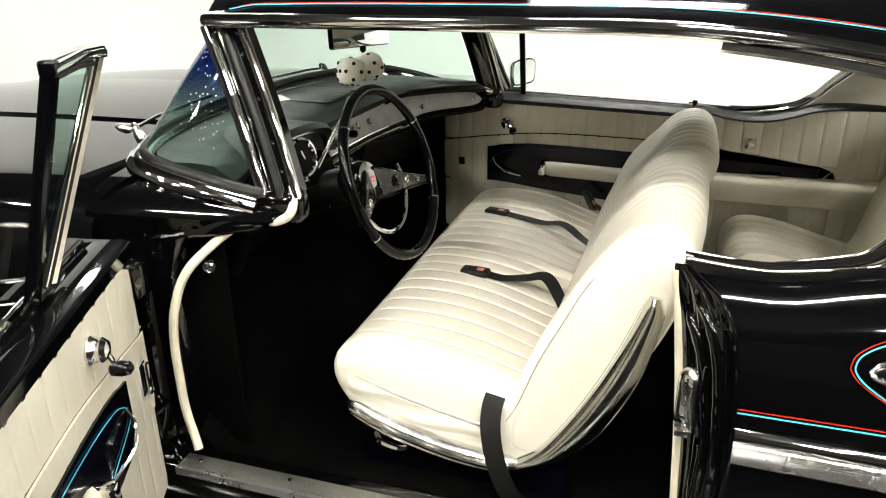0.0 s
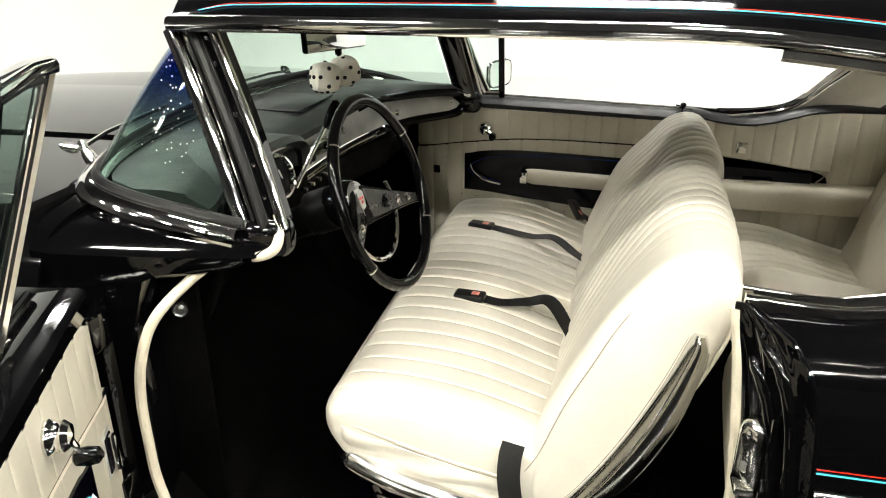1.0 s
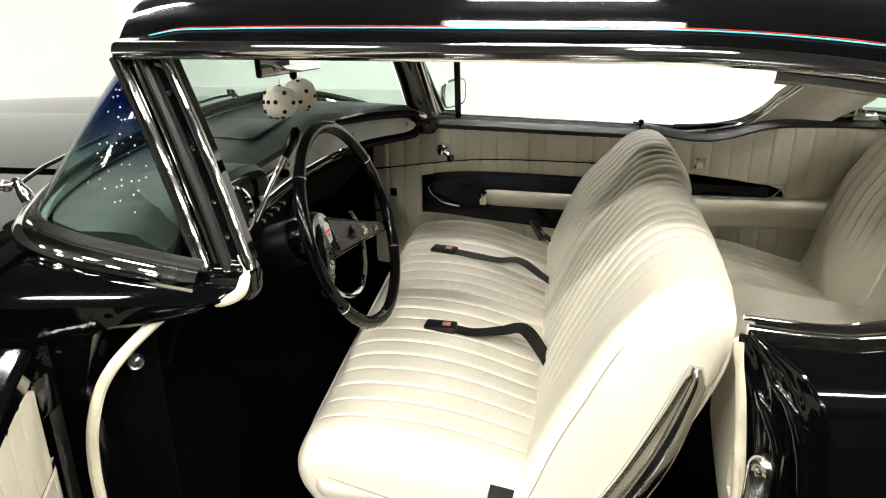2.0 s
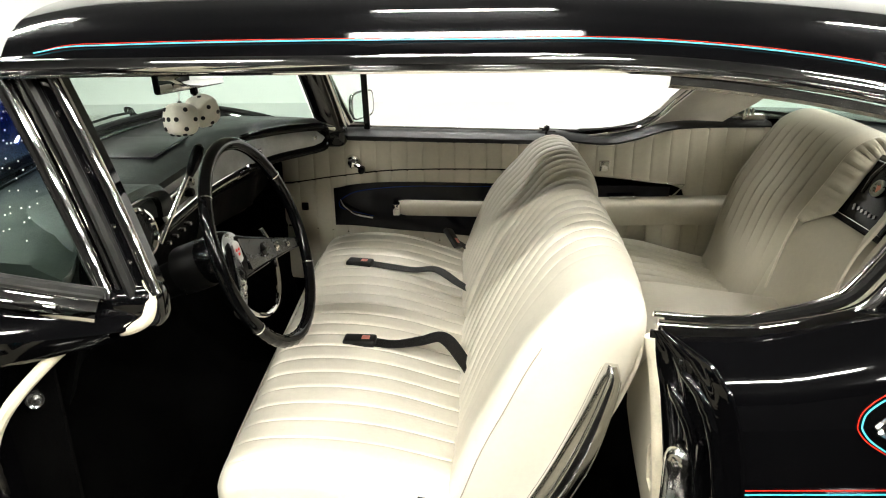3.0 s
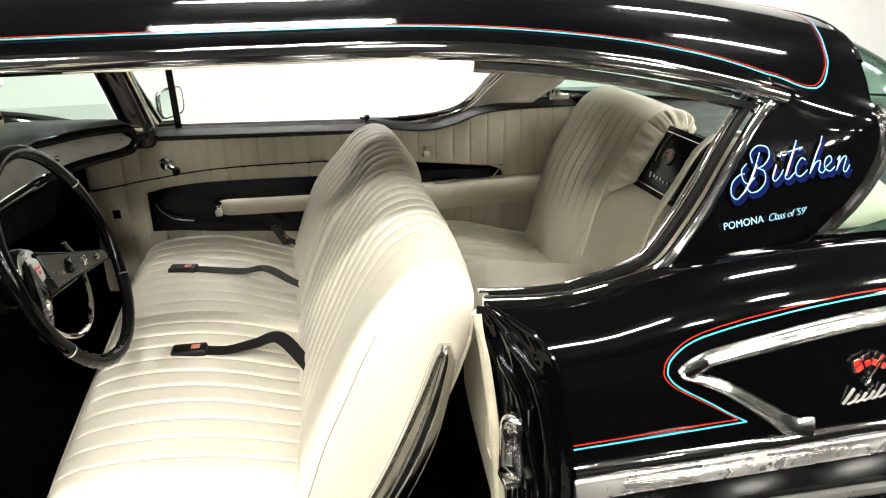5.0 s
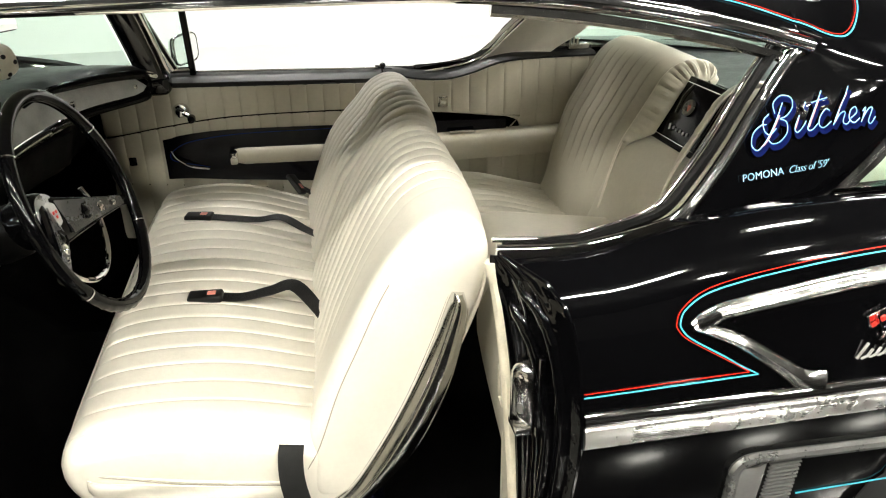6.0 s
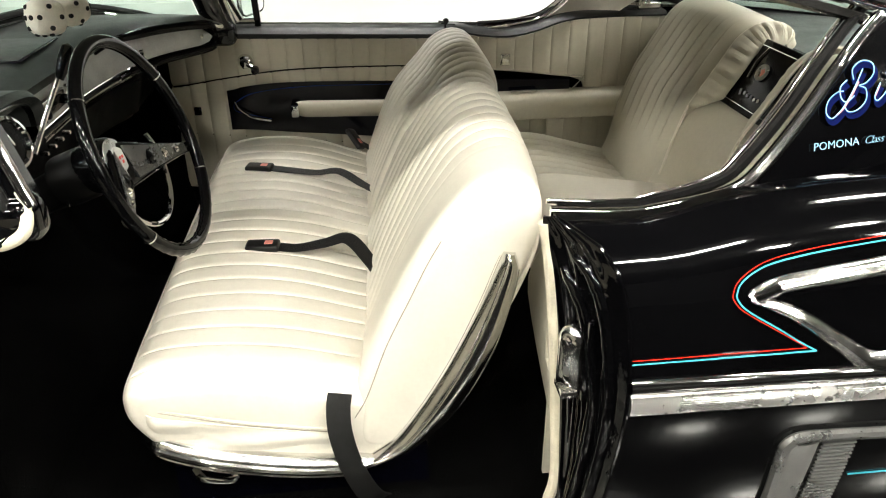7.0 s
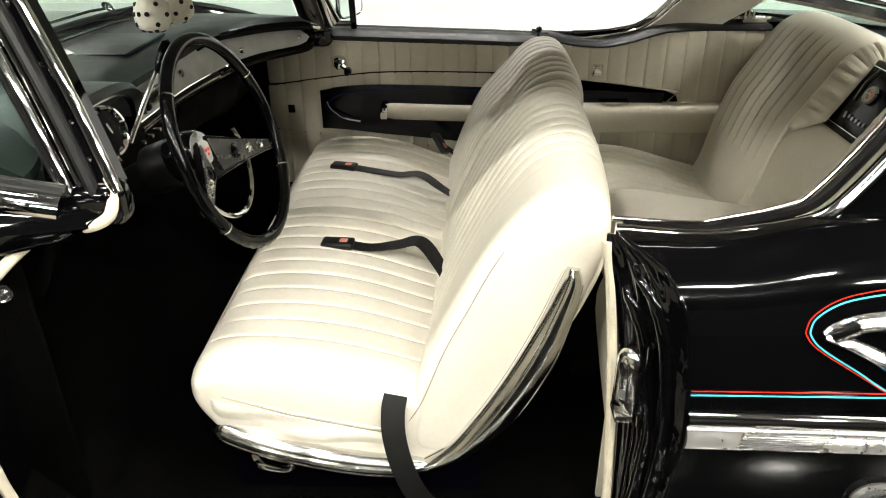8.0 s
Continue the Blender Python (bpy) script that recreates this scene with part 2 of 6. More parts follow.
def block(size, at=(0, 0, 0), bevel=0.004, turn=None, segments=2, bm=None):
    """A box with rounded edges."""
    b = bmesh.new()
    bmesh.ops.create_cube(b, size=1.0, matrix=Matrix.Diagonal((*size, 1)))
    if bevel:
        bmesh.ops.bevel(b, geom=b.edges[:], offset=min(bevel, min(size) * 0.45), segments=segments, profile=0.5, affect="EDGES")
    bmesh.ops.transform(b, matrix=Matrix.Translation(at) @ (turn.to_4x4() if turn else Matrix.Identity(4)), verts=b.verts[:])
    return b


def lathe(profile, at, axis, n=28):
    """A turned body: (distance along the axis, radius) pairs about an axis from a point."""
    a = Vector(axis).normalized()
    s = a.orthogonal().normalized()
    t = a.cross(s)
    rows = [[Vector(at) + a * d + (s * math.cos(2 * math.pi * i / n) + t * math.sin(2 * math.pi * i / n)) * max(r, 1e-4) for i in range(n)] for d, r in profile]
    return capped(rows)


def ribbon(path, normals, width, lift=0.0015, thickness=0.0008):
    """A thin flat band laid on a surface along a path, at a small height over it."""
    p = np.array(path, float)
    rows = []
    for i in range(len(p)):
        d = Vector(p[min(i + 1, len(p) - 1)] - p[max(i - 1, 0)]).normalized()
        n = Vector(normals[i]).normalized()
        s = d.cross(n).normalized() * width / 2
        c = Vector(p[i]) + n * lift
        rows.append([c - s, c - s + n * thickness, c + s + n * thickness, c + s])
    return capped(rows)


def lettering(name, words, size, at, turn, mat, parent, shear=0.0, depth=0.0006, space=1.0, offset=0.0, bend=None, label=""):
    """Words in the built-in font as a mesh."""
    cu = bpy.data.curves.new(name, "FONT")
    cu.body, cu.size, cu.shear, cu.extrude, cu.space_character, cu.offset = words, size, shear, depth, space, offset
    cu.resolution_u = 3
    tmp = new(name, cu)
    me = bpy.data.meshes.new_from_object(tmp.evaluated_get(bpy.context.evaluated_depsgraph_get()))
    bpy.data.objects.remove(tmp)
    bpy.data.curves.remove(cu)
    if bend:
        for v in me.vertices:
            v.co = bend(v.co)
    me.transform(Matrix.Translation(at) @ turn.to_4x4())
    whole = bmesh.new()
    whole.from_mesh(me)
    bpy.data.meshes.remove(me)
    seen, made = set(), None
    for start in whole.verts:
        if start in seen:
            continue
        island, stack = [], [start]
        seen.add(start)
        while stack:
            v = stack.pop()
            island.append(v)
            for e in v.link_edges:
                o = e.other_vert(v)
                if o not in seen:
                    seen.add(o)
                    stack.append(o)
        letter, twin = bmesh.new(), {}
        for v in island:
            twin[v] = letter.verts.new(v.co)
        for f in {f for v in island for f in v.link_faces}:
            letter.faces.new([twin[v] for v in f.verts])
        made = part(name, letter, mat, parent, label, smooth=False)
    whole.free()
    return made


def cushion(profile, y0, y1, n_profile=56, end=0.06, pleats=None, squash=0.5, extra=None, carry=None):
    """An upholstered body: a closed outline in x and z drawn out along y, with swelling ends and sewn pleats."""
    ring2 = even(np.vstack([catmull(profile, 160, True), catmull(profile, 160, True)[:1]]), n_profile + 1)[:-1]
    mid = ring2.mean(0)
    tang = np.roll(ring2, -1, 0) - np.roll(ring2, 1, 0)
    nrm = np.stack([tang[:, 1], -tang[:, 0]], 1)
    nrm /= np.linalg.norm(nrm, axis=1, keepdims=True)
    if ((ring2 - mid) * nrm).sum() < 0:
        nrm = -nrm
    ys = set(np.linspace(y0 + end, y1 - end, 40).tolist())
    for a in np.linspace(0, math.pi / 2, 7):
        ys.add(y0 + end - end * math.sin(a))
        ys.add(y1 - end + end * math.sin(a))
    if pleats:
        for c in pleats[0]:
            ys.update((c - 0.013, c - 0.005, c - 0.0018, c, c + 0.0018, c + 0.005, c + 0.013))
    ys = sorted(y for y in ys if y0 <= y <= y1)
    keep = [ys[0]]
    for y in ys[1:]:
        if y - keep[-1] > 0.0007:
            keep.append(y)
    rows = []
    for y in keep:
        e = max(0.0, (y0 + end - y) / end, (y - y1 + end) / end)
        inset = end * squash * (1 - math.sqrt(max(0.0, 1 - min(e, 1.0) ** 2)))
        row = []
        for i, (p, n) in enumerate(zip(ring2, nrm)):
            d = -inset
            if pleats:
                centres, depth, reach, fade = (*pleats, None)[:4]
                w = reach(p[0], p[1]) * (fade(y) if fade else 1.0)
                if w > 0:
                    near = min(abs(y - c) for c in centres)
                    gap = abs(centres[1] - centres[0]) / 2
                    if min(centres) - gap < y < max(centres) + gap:
                        d += w * depth * (math.sqrt(max(0.0, 1 - (1 - min(near / gap, 1)) ** 2)) - 1) - w * 0.006 * max(0.0, 1 - near / 0.0030)
            if extra:
                d += extra(p[0], y, p[1])
            row.append((p[0] + n[0] * d + (carry(y) if carry else 0.0), y, p[1] + n[1] * d))
        rows.append(row)
    return capped(rows)


# ---- the room ----
X0, X1, Y0, Y1, ZC = -5.8, 9.0, -9.0, 7.2, 3.6


def slab(name, lo, hi, mat, label, category):
    size = [b - a for a, b in zip(lo, hi)]
    ob = part(name, block(size, [(a + b) / 2 for a, b in zip(lo, hi)], 0.0), mat, smooth=False)
    return tagged(ob, label, category, kind="structure")


slab("floor", (X0, Y0, -0.2), (X1, Y1, 0.0), CONCRETE, "dark sealed showroom floor", "floor")
slab("backdrop", (X0, 3.4, 0.004), (X1, Y1, 0.02), WALLPAINT, "white studio sweep laid on the floor behind the car", "backdrop")
slab("ceiling", (X0, Y0, ZC), (X1, Y1, ZC + 0.2), CEILING, "dark painted showroom ceiling", "ceiling")
slab("wall_north", (X0, Y1, -0.2), (X1, Y1 + 0.2, ZC + 0.2), WALLPAINT, "plain white studio wall", "wall")
slab("wall_south", (X0, Y0 - 0.2, -0.2), (X1, Y0, ZC + 0.2), BLACKWALL, "plain black studio wall", "wall")
slab("wall_west", (X0 - 0.2, 1.8, -0.2), (X0, Y1 + 0.2, ZC + 0.2), WALLPAINT, "plain white studio wall", "wall")
slab("wall_southwest", (X0 - 0.2, Y0 - 0.2, -0.2), (X0, 1.8, ZC + 0.2), BLACKWALL, "plain black studio wall", "wall")
slab("wall_east", (X1, Y0 - 0.2, -0.2), (X1 + 0.2, Y1 + 0.2, ZC + 0.2), BLACKWALL, "plain black studio wall", "wall")


def tube_light(x, y, length, radius, glow):
    light = empty("ceiling_light", (x, y, ZC - 0.03), "white fluorescent batten fixed under the ceiling", "ceiling light", "ceiling lights")
    part("housing", block((length + 0.08, 0.18, 0.05), (0, 0, 0.0), 0.008), FIXTURE, light)
    part("tube", lathe([(0, radius * 0.6), (0.006, radius), (length - 0.006, radius), (length, radius * 0.6)], (-length / 2, 0, -0.056), (1, 0, 0), 10), glow, light)
    for dx in (-0.5, 0.5):
        part("end_cap", block((0.03, 0.16, 0.045), (dx * (length + 0.05), 0, -0.04), 0.005), FIXTURE, light)
    return light


# long battens over the car, shorter ones in closer rows on the driver side
for length, radius, glow, start, pitch, count, rows_y in ((1.2, 0.032, OLD_TUBE, -3.65, 3.4, 4, (2.7,)), (1.2, 0.032, OLD_TUBE, -0.25, 3.4, 3, (0.95,)), (0.5, 0.05, TUBE, -1.4, 1.7, 5, (-0.9,)), (0.26, 0.075, TUBE, -4.75, 1.2, 10, (-2.7,)), (0.26, 0.095, TUBE, -4.75, 1.2, 10, (-4.4,))):
    pattern = tube_light(start, rows_y[0], length, radius, glow)
    for ly in rows_y:
        for k in range(count):
            if (k, ly) != (0, rows_y[0]):
                copy_thing(pattern, Matrix.Translation((start + pitch * k, ly, ZC - 0.03)))

# ---- the car's body ----
car = empty("car", (0, 0, 0), "black two-door hardtop coupe with chrome trim, driver door open", "car")

SECTION = [(0.835, 0.982), (0.862, 0.978), (0.90, 0.962), (0.935, 0.935), (0.957, 0.895), (0.970, 0.845), (0.984, 0.770), (0.994, 0.705), (0.992, 0.62), (0.980, 0.50), (0.958, 0.36), (0.925, 0.26)]
SIDE = sorted((z, y) for y, z in SECTION)


def taper(x):
    """How the body's half width shrinks towards its two ends."""
    return smooth_interp(x, [(-2.85, 0.90), (-2.4, 0.965), (-1.7, 0.995), (-1.0, 1.0), (0.9, 1.0), (1.7, 0.985), (2.3, 0.94), (2.5, 0.86)])


def side_y(x, z):
    b = belt_z(x) / 0.1 if x > 0.1 else 0.0
    if z > 0.88:
        z = (z + 0.88 * b) / (1 + b)
    return smooth_interp(z, SIDE) * taper(x)


def side_normal(x, z, s=-1):
    d = (side_y(x, z + 0.01) - side_y(x, z - 0.01)) / 0.02
    return Vector((0, s, -d * 1.0)).normalized()


def belt_z(x):
    return smooth_interp(x, [(-0.05, 0.0), (0.14, -0.006), (0.3, 0.02), (0.55, 0.035), (0.9, 0.03), (1.6, 0.0), (2.5, -0.06)])


def front_edge(z):
    """The quarter panel's edge at the door opening."""
    return smooth_interp(z, [(0.26, 0.05), (0.5, 0.075), (0.70, 0.085), (0.85, 0.078), (0.93, 0.055), (0.965, 0.02), (0.982, -0.02)])


def arch(x, axle, low):
    """The panel's lower edge, with a wheel arch."""
    d = abs(x - axle)
    return max(low, 0.30 + math.sqrt(max(0.0, 0.40 ** 2 - d * d)) * 0.93) if d < 0.40 else low


REAR_AXLE, FRONT_AXLE = 1.08, -1.93


def quarter(s):
    rows = []
    sec = catmull(SECTION, 34)
    for k in range(60):
        t = k / 59
        row = []
        low = None
        for y, z in sec:
            x = front_edge(z) * (1 - t) + 2.5 * t
            zz = z + belt_z(x) * max(0.0, (z - 0.88) / 0.1)
            if s > 0:
                zz -= 0.05 * max(0.0, (z - 0.88) / 0.1) * smooth_interp(x, [(0.30, 1.0), (0.60, 0.0)])
            zz = max(zz, arch(x, REAR_AXLE, 0.26))
            row.append((x, s * y * taper(x), zz))
        rows.append(row)
    return thick(rows, 0.012 if s < 0 else -0.012)


near_quarter = part("quarter_panel", quarter(-1), PAINT, car)
part("quarter_panel", quarter(1), PAINT, car)

CROWN = [(0.706, -0.131), (0.700, -0.115), (0.695, -0.107), (0.684, -0.096), (0.650, -0.078), (0.60, -0.057), (0.50, -0.030), (0.30, -0.008), (0.0, 0.0)]


def roof_drop(x):
    if x > -0.2:
        return 0.185 * (x + 0.2) ** 2
    return smooth_interp(x, [(-1.25, 0.05), (-1.06, 0.014), (-0.9, 0.004), (-0.6, 0.0), (-0.2, 0.0)])


def roof_z(x, y):
    a = abs(y)
    rail = 1.0 if x > -0.5 else smooth_interp(a, [(0.0, 1.0), (0.66, 1.0), (0.70, 0.15)])
    share = 0.42 + 0.58 * min(1.0, a / 0.70) ** 4
    return 1.480 + smooth_interp(0.70 - a, [(0.70 - p, q) for p, q in CROWN]) - roof_drop(x) * share * rail - 0.03 * max(0.0, x - 0.45) ** 2 * (1 - min(1.0, a / 0.70) ** 4)


def roof_front(y):
    return -1.175 + 0.107 * (abs(y) / 0.7) ** 2


def roof_rear(y):
    return 0.98 - 0.175 * (abs(y) / 0.7) ** 2


def roof_grid(lift=0.0, inset=0.0, n=64, m=81):
    ys = [0.70 * math.sin(math.pi / 2 * (2 * j / (m - 1) - 1)) for j in range(m)]
    rows = []
    for i in range(n):
        t = i / (n - 1)
        rows.append([(roof_front(y) * (1 - t) + roof_rear(y) * t + inset * (1 - 2 * t), y * (1 - inset * 0.3), roof_z(roof_front(y) * (1 - t) + roof_rear(y) * t, y) + lift) for y in ys])
    return rows


part("roof", thick(roof_grid(), -0.006), PAINT, car)
part("headliner", thick([[(x, y * 0.93, z - 0.03 + 0.03 * (abs(y) / 0.7) ** 6) for x, y, z in r] for r in roof_grid(0.0, 0.03)], 0.008), HEADLINE, car, "cream vinyl headliner")


def rail_z(x):
    return roof_z(x, 0.70) + 0.001


# bright drip rail along both roof edges
RAILPRO = [(-0.004, -0.010), (0.008, -0.012), (0.016, -0.006), (0.019, 0.004), (0.014, 0.012), (0.004, 0.017), (-0.006, 0.016), (-0.010, 0.0)]
for s in (-1, 1):
    xs = np.linspace(-1.062, 0.583, 50)
    pro = RAILPRO if s < 0 else [(-a, b) for a, b in RAILPRO]
    part("drip_rail", sweep([(x, s * (0.703 + 0.012 * max(0.0, x)), rail_z(x)) for x in xs], pro), CHROME, car, "polished chrome drip rail")
    part("roof_weatherstrip", sweep([(x, s * 0.686, rail_z(x) - 0.008) for x in np.linspace(-1.05, 0.50, 40)], ring(0.007, 8)), RUBBER, car)
    part("window_channel", sweep([(x, s * (0.694 + 0.03 * max(0, x)), rail_z(x) - 0.022 - 0.012 * x) for x in np.linspace(0.0, 0.53, 24)], [(-0.008, -0.008), (0.006, -0.010), (0.011, -0.004), (0.010, 0.008), (-0.008, 0.009)] if s < 0 else [(0.008, -0.008), (-0.006, -0.010), (-0.011, -0.004), (-0.010, 0.008), (0.008, 0.009)]), SOFTCHROME, car, "bright quarter window channel")

# roof pillar behind the quarter window
PILLAR_FRONT = [(0.128, 0.972), (0.232, 0.986), (0.298, 1.002), (0.345, 1.039), (0.407, 1.103), (0.470, 1.178), (0.540, 1.246), (0.575, 1.262)]
FAR_FRONT = [(0.128, 0.934), (0.205, 0.936), (0.285, 0.945), (0.361, 0.966), (0.416, 1.007), (0.455, 1.056), (0.500, 1.105), (0.560, 1.170), (0.605, 1.225), (0.615, 1.245)]
PILLAR_REAR = [(0.632, 0.992), (0.640, 1.003), (0.655, 1.018), (0.682, 1.044), (0.724, 1.082), (0.768, 1.134), (0.800, 1.19), (0.813, 1.24), (0.814, 1.262)]


def pillar_y(z):
    return 0.835 - 0.405 * (z - 0.97) - 0.012 * max(0.0, z - 1.18) / 0.1


def pillar_top(x):
    """Height at which the pillar begins to round over into the roof."""
    return 1.353 - 0.018 * max(0.0, min(1.0, (x - 0.575) / 0.08)) - (roof_drop(x) if x < 0.62 else 0.1244 + 0.0212 * (1 - math.exp((0.62 - x) / 0.07)))


def shoulder(x, t):
    """Point of the rounded fold in which the pillar runs up into the roof, from t = 0 to 1."""
    z0 = pillar_top(x)
    y0, y1 = pillar_y(z0) - 0.03 * max(0.0, min(1.0, (x - 0.575) / 0.239)) ** 4, 0.650
    z1 = roof_z(x, y1) + 0.0016
    rise = (roof_z(x, y1 - 0.01) - roof_z(x, y1)) / 0.01
    k = math.hypot(y0 - y1, z1 - z0)
    a, b = math.hypot(0.405, 1.0), math.hypot(1.0, rise)
    h0, h1, h2, h3 = 2 * t ** 3 - 3 * t * t + 1, t ** 3 - 2 * t * t + t, 3 * t * t - 2 * t ** 3, t ** 3 - t * t
    y = y0 * h0 + y1 * h2 - k * (0.405 / a * h1 + h3 / b)
    z = z0 * h0 + z1 * h2 + k * (h1 / a + rise / b * h3)
    low = roof_z(x, y) + 0.0016
    if y < 0.70 and x < 0.66:
        z = low + max(0.0, z - low) * max(0.0, min(1.0, (x - 0.575) / 0.085))
    return y, max(z, low) if y < 0.70 else z


def roof_top(x, y):
    """Height of the painted roof, the rounded fold over the pillar included."""
    z = roof_z(x, y)
    if x > 0.575 and abs(y) > 0.65:
        fold = [shoulder(x, k / 24) for k in range(24, -1, -1)]
        z = max(z, float(np.interp(abs(y), [p[0] for p in fold], [p[1] for p in fold])))
    return z


def pillar_grid(s):
    a, b = catmull(PILLAR_FRONT if s < 0 else FAR_FRONT, 26), catmull(PILLAR_REAR, 26)
    rows = []
    for (xa, za), (xb, zb) in zip(a, b):
        row = []
        for k in range(17):
            t = k / 16
            x, z = xa + (xb - xa) * t, za + (zb - za) * t
            foot, head = a[0][1] + (b[0][1] - a[0][1]) * t, a[-1][1] + (b[-1][1] - a[-1][1]) * t
            top_x = a[-1][0] + (b[-1][0] - a[-1][0]) * t
            z = foot + (z - foot) * (pillar_top(top_x) - foot) / (head - foot)
            row.append((x, s * (pillar_y(z) + 0.006 * math.sin(math.pi * t) * min(1.0, (1.30 - z) / 0.15) - 0.03 * t ** 4), z))
        rows.append(row)
    # carry the pillar up into the roof edge
    top = rows[-1]
    for k in range(1, 15):
        rows.append([(x, s * shoulder(x, k / 14)[0], shoulder(x, k / 14)[1]) for x, _, _ in top])
    return rows


for s in (-1, 1):
    pillar = part("roof_pillar", thick(pillar_grid(s), 0.014 if s < 0 else -0.014), PAINT, car)
    if s < 0:
        near_pillar = pillar
    fr = catmull(PILLAR_FRONT if s < 0 else FAR_FRONT, 40)
    up_out = [(0, s * 1.0, 0.4)] * 60
    path = [(-0.022 + 0.14 * k / 19, s * 0.838, (0.981 if s < 0 else 0.943) - 0.009 * math.sin(k / 19 * 1.57)) for k in range(20)] + [(x, s * (pillar_y(z) + 0.004), z) for x, z in fr]
    part("window_reveal", sweep(path, [(-0.006, -0.004), (-0.005, 0.003), (-0.001, 0.007), (0.003, 0.0075), (0.006, 0.005), (0.0075, 0.003), (0.010, 0.0055), (0.013, 0.0055), (0.016, 0.003), (0.017, -0.004)], up=[Vector(u) for u in up_out]), CHROME, car, "chrome reveal round the quarter window")
    inner, garnish = [], []
    for x, y, z in path:
        k = min(1.0, max(0.0, (x - 0.10) / 0.22))
        inner.append((x - 0.016 * k, y - s * (0.016 - 0.002 * k), z + 0.009 * k + 0.002 * (1 - k)))
        garnish.append((x - 0.026 * k, y - s * (0.028 - 0.002 * k), z + 0.012 * k + 0.003 * (1 - k)))
    if s < 0:
        part("window_gasket", sweep(inner[2:], ring(0.0095, 8), scale=[min(1.0, 0.3 + 0.06 * k) for k in range(len(inner) - 2)]), SHADOWED, car)
        part("inner_garnish", sweep(garnish, ring(0.0048, 12)), CHROME, car, "thin chrome inner bead")
    else:
        part("inner_garnish", sweep([(x - 0.006, s * (pillar_y(z) - 0.036), z) for x, z in fr[6:]], ring(0.0055, 8)), CHROME, car)
    # lining inside the pillar
    part("pillar_lining", thick([[(x, y - s * 0.035, z - (0.004 if s > 0 else 0.0)) for x, y, z in r[(4 if s < 0 else 0):]] for r in pillar_grid(s)], 0.006), HEADLINE, car)

# bright foot of the far pillar, beside the rear window
foot = part("pillar_foot", block((0.085, 0.03, 0.030), (0.742, 0.775, 1.003), 0.008), SOFTCHROME, car, "chrome foot of the rear pillar garnish")
part("foot_strip", block((0.10, 0.02, 0.006), (0.735, 0.772, 0.981), 0.002), SOFTCHROME, foot)
for dx, h in ((-0.030, 0.036), (-0.016, 0.05), (-0.001, 0.03)):
    part("foot_rib", block((0.009, 0.016, h), (0.735 + dx, 0.766, 1.016 + h / 2 - 0.01), 0.003), SOFTCHROME, foot)

# rear window
def rear_window(t, v):
    """t runs across from side to side, v from sill to top."""
    a = abs(2 * t - 1)
    s = 1 if t > 0.5 else -1
    lo = Vector((1.42 - 0.80 * a ** 3.2, s * 0.79 * math.sin(a * math.pi / 2), 1.0))
    hi = Vector((roof_rear(0.68 * a), s * 0.675 * a, roof_z(roof_rear(0.68 * a), 0.675 * a) - 0.012))
    p = lo.lerp(hi, v)
    p.z += 0.05 * math.sin(math.pi * v) * (1 - a * 0.4)
    return p


glass = part("rear_window", thick([[rear_window(i / 40, j / 12) for j in range(13)] for i in range(41)], 0.004), GREEN_GLASS, car, "green-tinted wraparound rear window")
glass.visible_shadow = False
part("rear_reveal", sweep([rear_window(i / 60, 0.0) + Vector((0.004, 0, 0.004)) for i in range(61)], ring(0.013, 8)), CHROME, car, "chrome rear window reveal")
for t in (0.0, 1.0):
    part("rear_reveal", sweep([(r[-1][0] + 0.004, r[-1][1] + 0.004 * (t * 2 - 1), r[-1][2]) for r in pillar_grid(t * 2 - 1)[:34]], [(-0.009, -0.006), (0.009, -0.006), (0.006, 0.006), (-0.006, 0.006)], up=(0, -1 if t == 0 else 1, 0.2)), SOFTCHROME, car)
part("rear_reveal", sweep([rear_window(i / 60, 1.0) + Vector((0, 0, 0.006)) for i in range(5, 56)], ring(0.009, 8)), CHROME, car)

# deck behind the rear window, back panel
deck = []
for i in range(30):
    t = i / 29
    row = []
    for j in range(31):
        v = 2 * j / 30 - 1
        xs = 0.64 + (1.43 - 0.64) * (1 - abs(v) ** 3)
        x = xs * (1 - t) + 2.46 * t
        half = 0.838 * taper(x)
        row.append((x, v * half, 0.985 + belt_z(x) * abs(v) ** 2 + 0.03 * (1 - v * v) * math.sin(math.pi * min(1, t * 1.2 + 0.1)) - 0.05 * t ** 3))
    deck.append(row)
part("trunk_deck", thick(deck, 0.008), PAINT, car)
back = [[(2.46 + 0.05 * math.sin(math.pi * i / 12), v * 0.84 * taper(2.46), 0.90 - 0.62 * i / 12) for v in np.linspace(-1, 1, 21)] for i in range(13)]
part("tail_panel", thick(back, 0.01), PAINT, car)
part("rear_bumper", sweep(catmull([(2.3, -0.9, 0.48), (2.55, -0.82, 0.48), (2.62, 0, 0.48), (2.55, 0.82, 0.48), (2.3, 0.9, 0.48)], 40), ring(0.03, 10, 0.08)), CHROME, car)

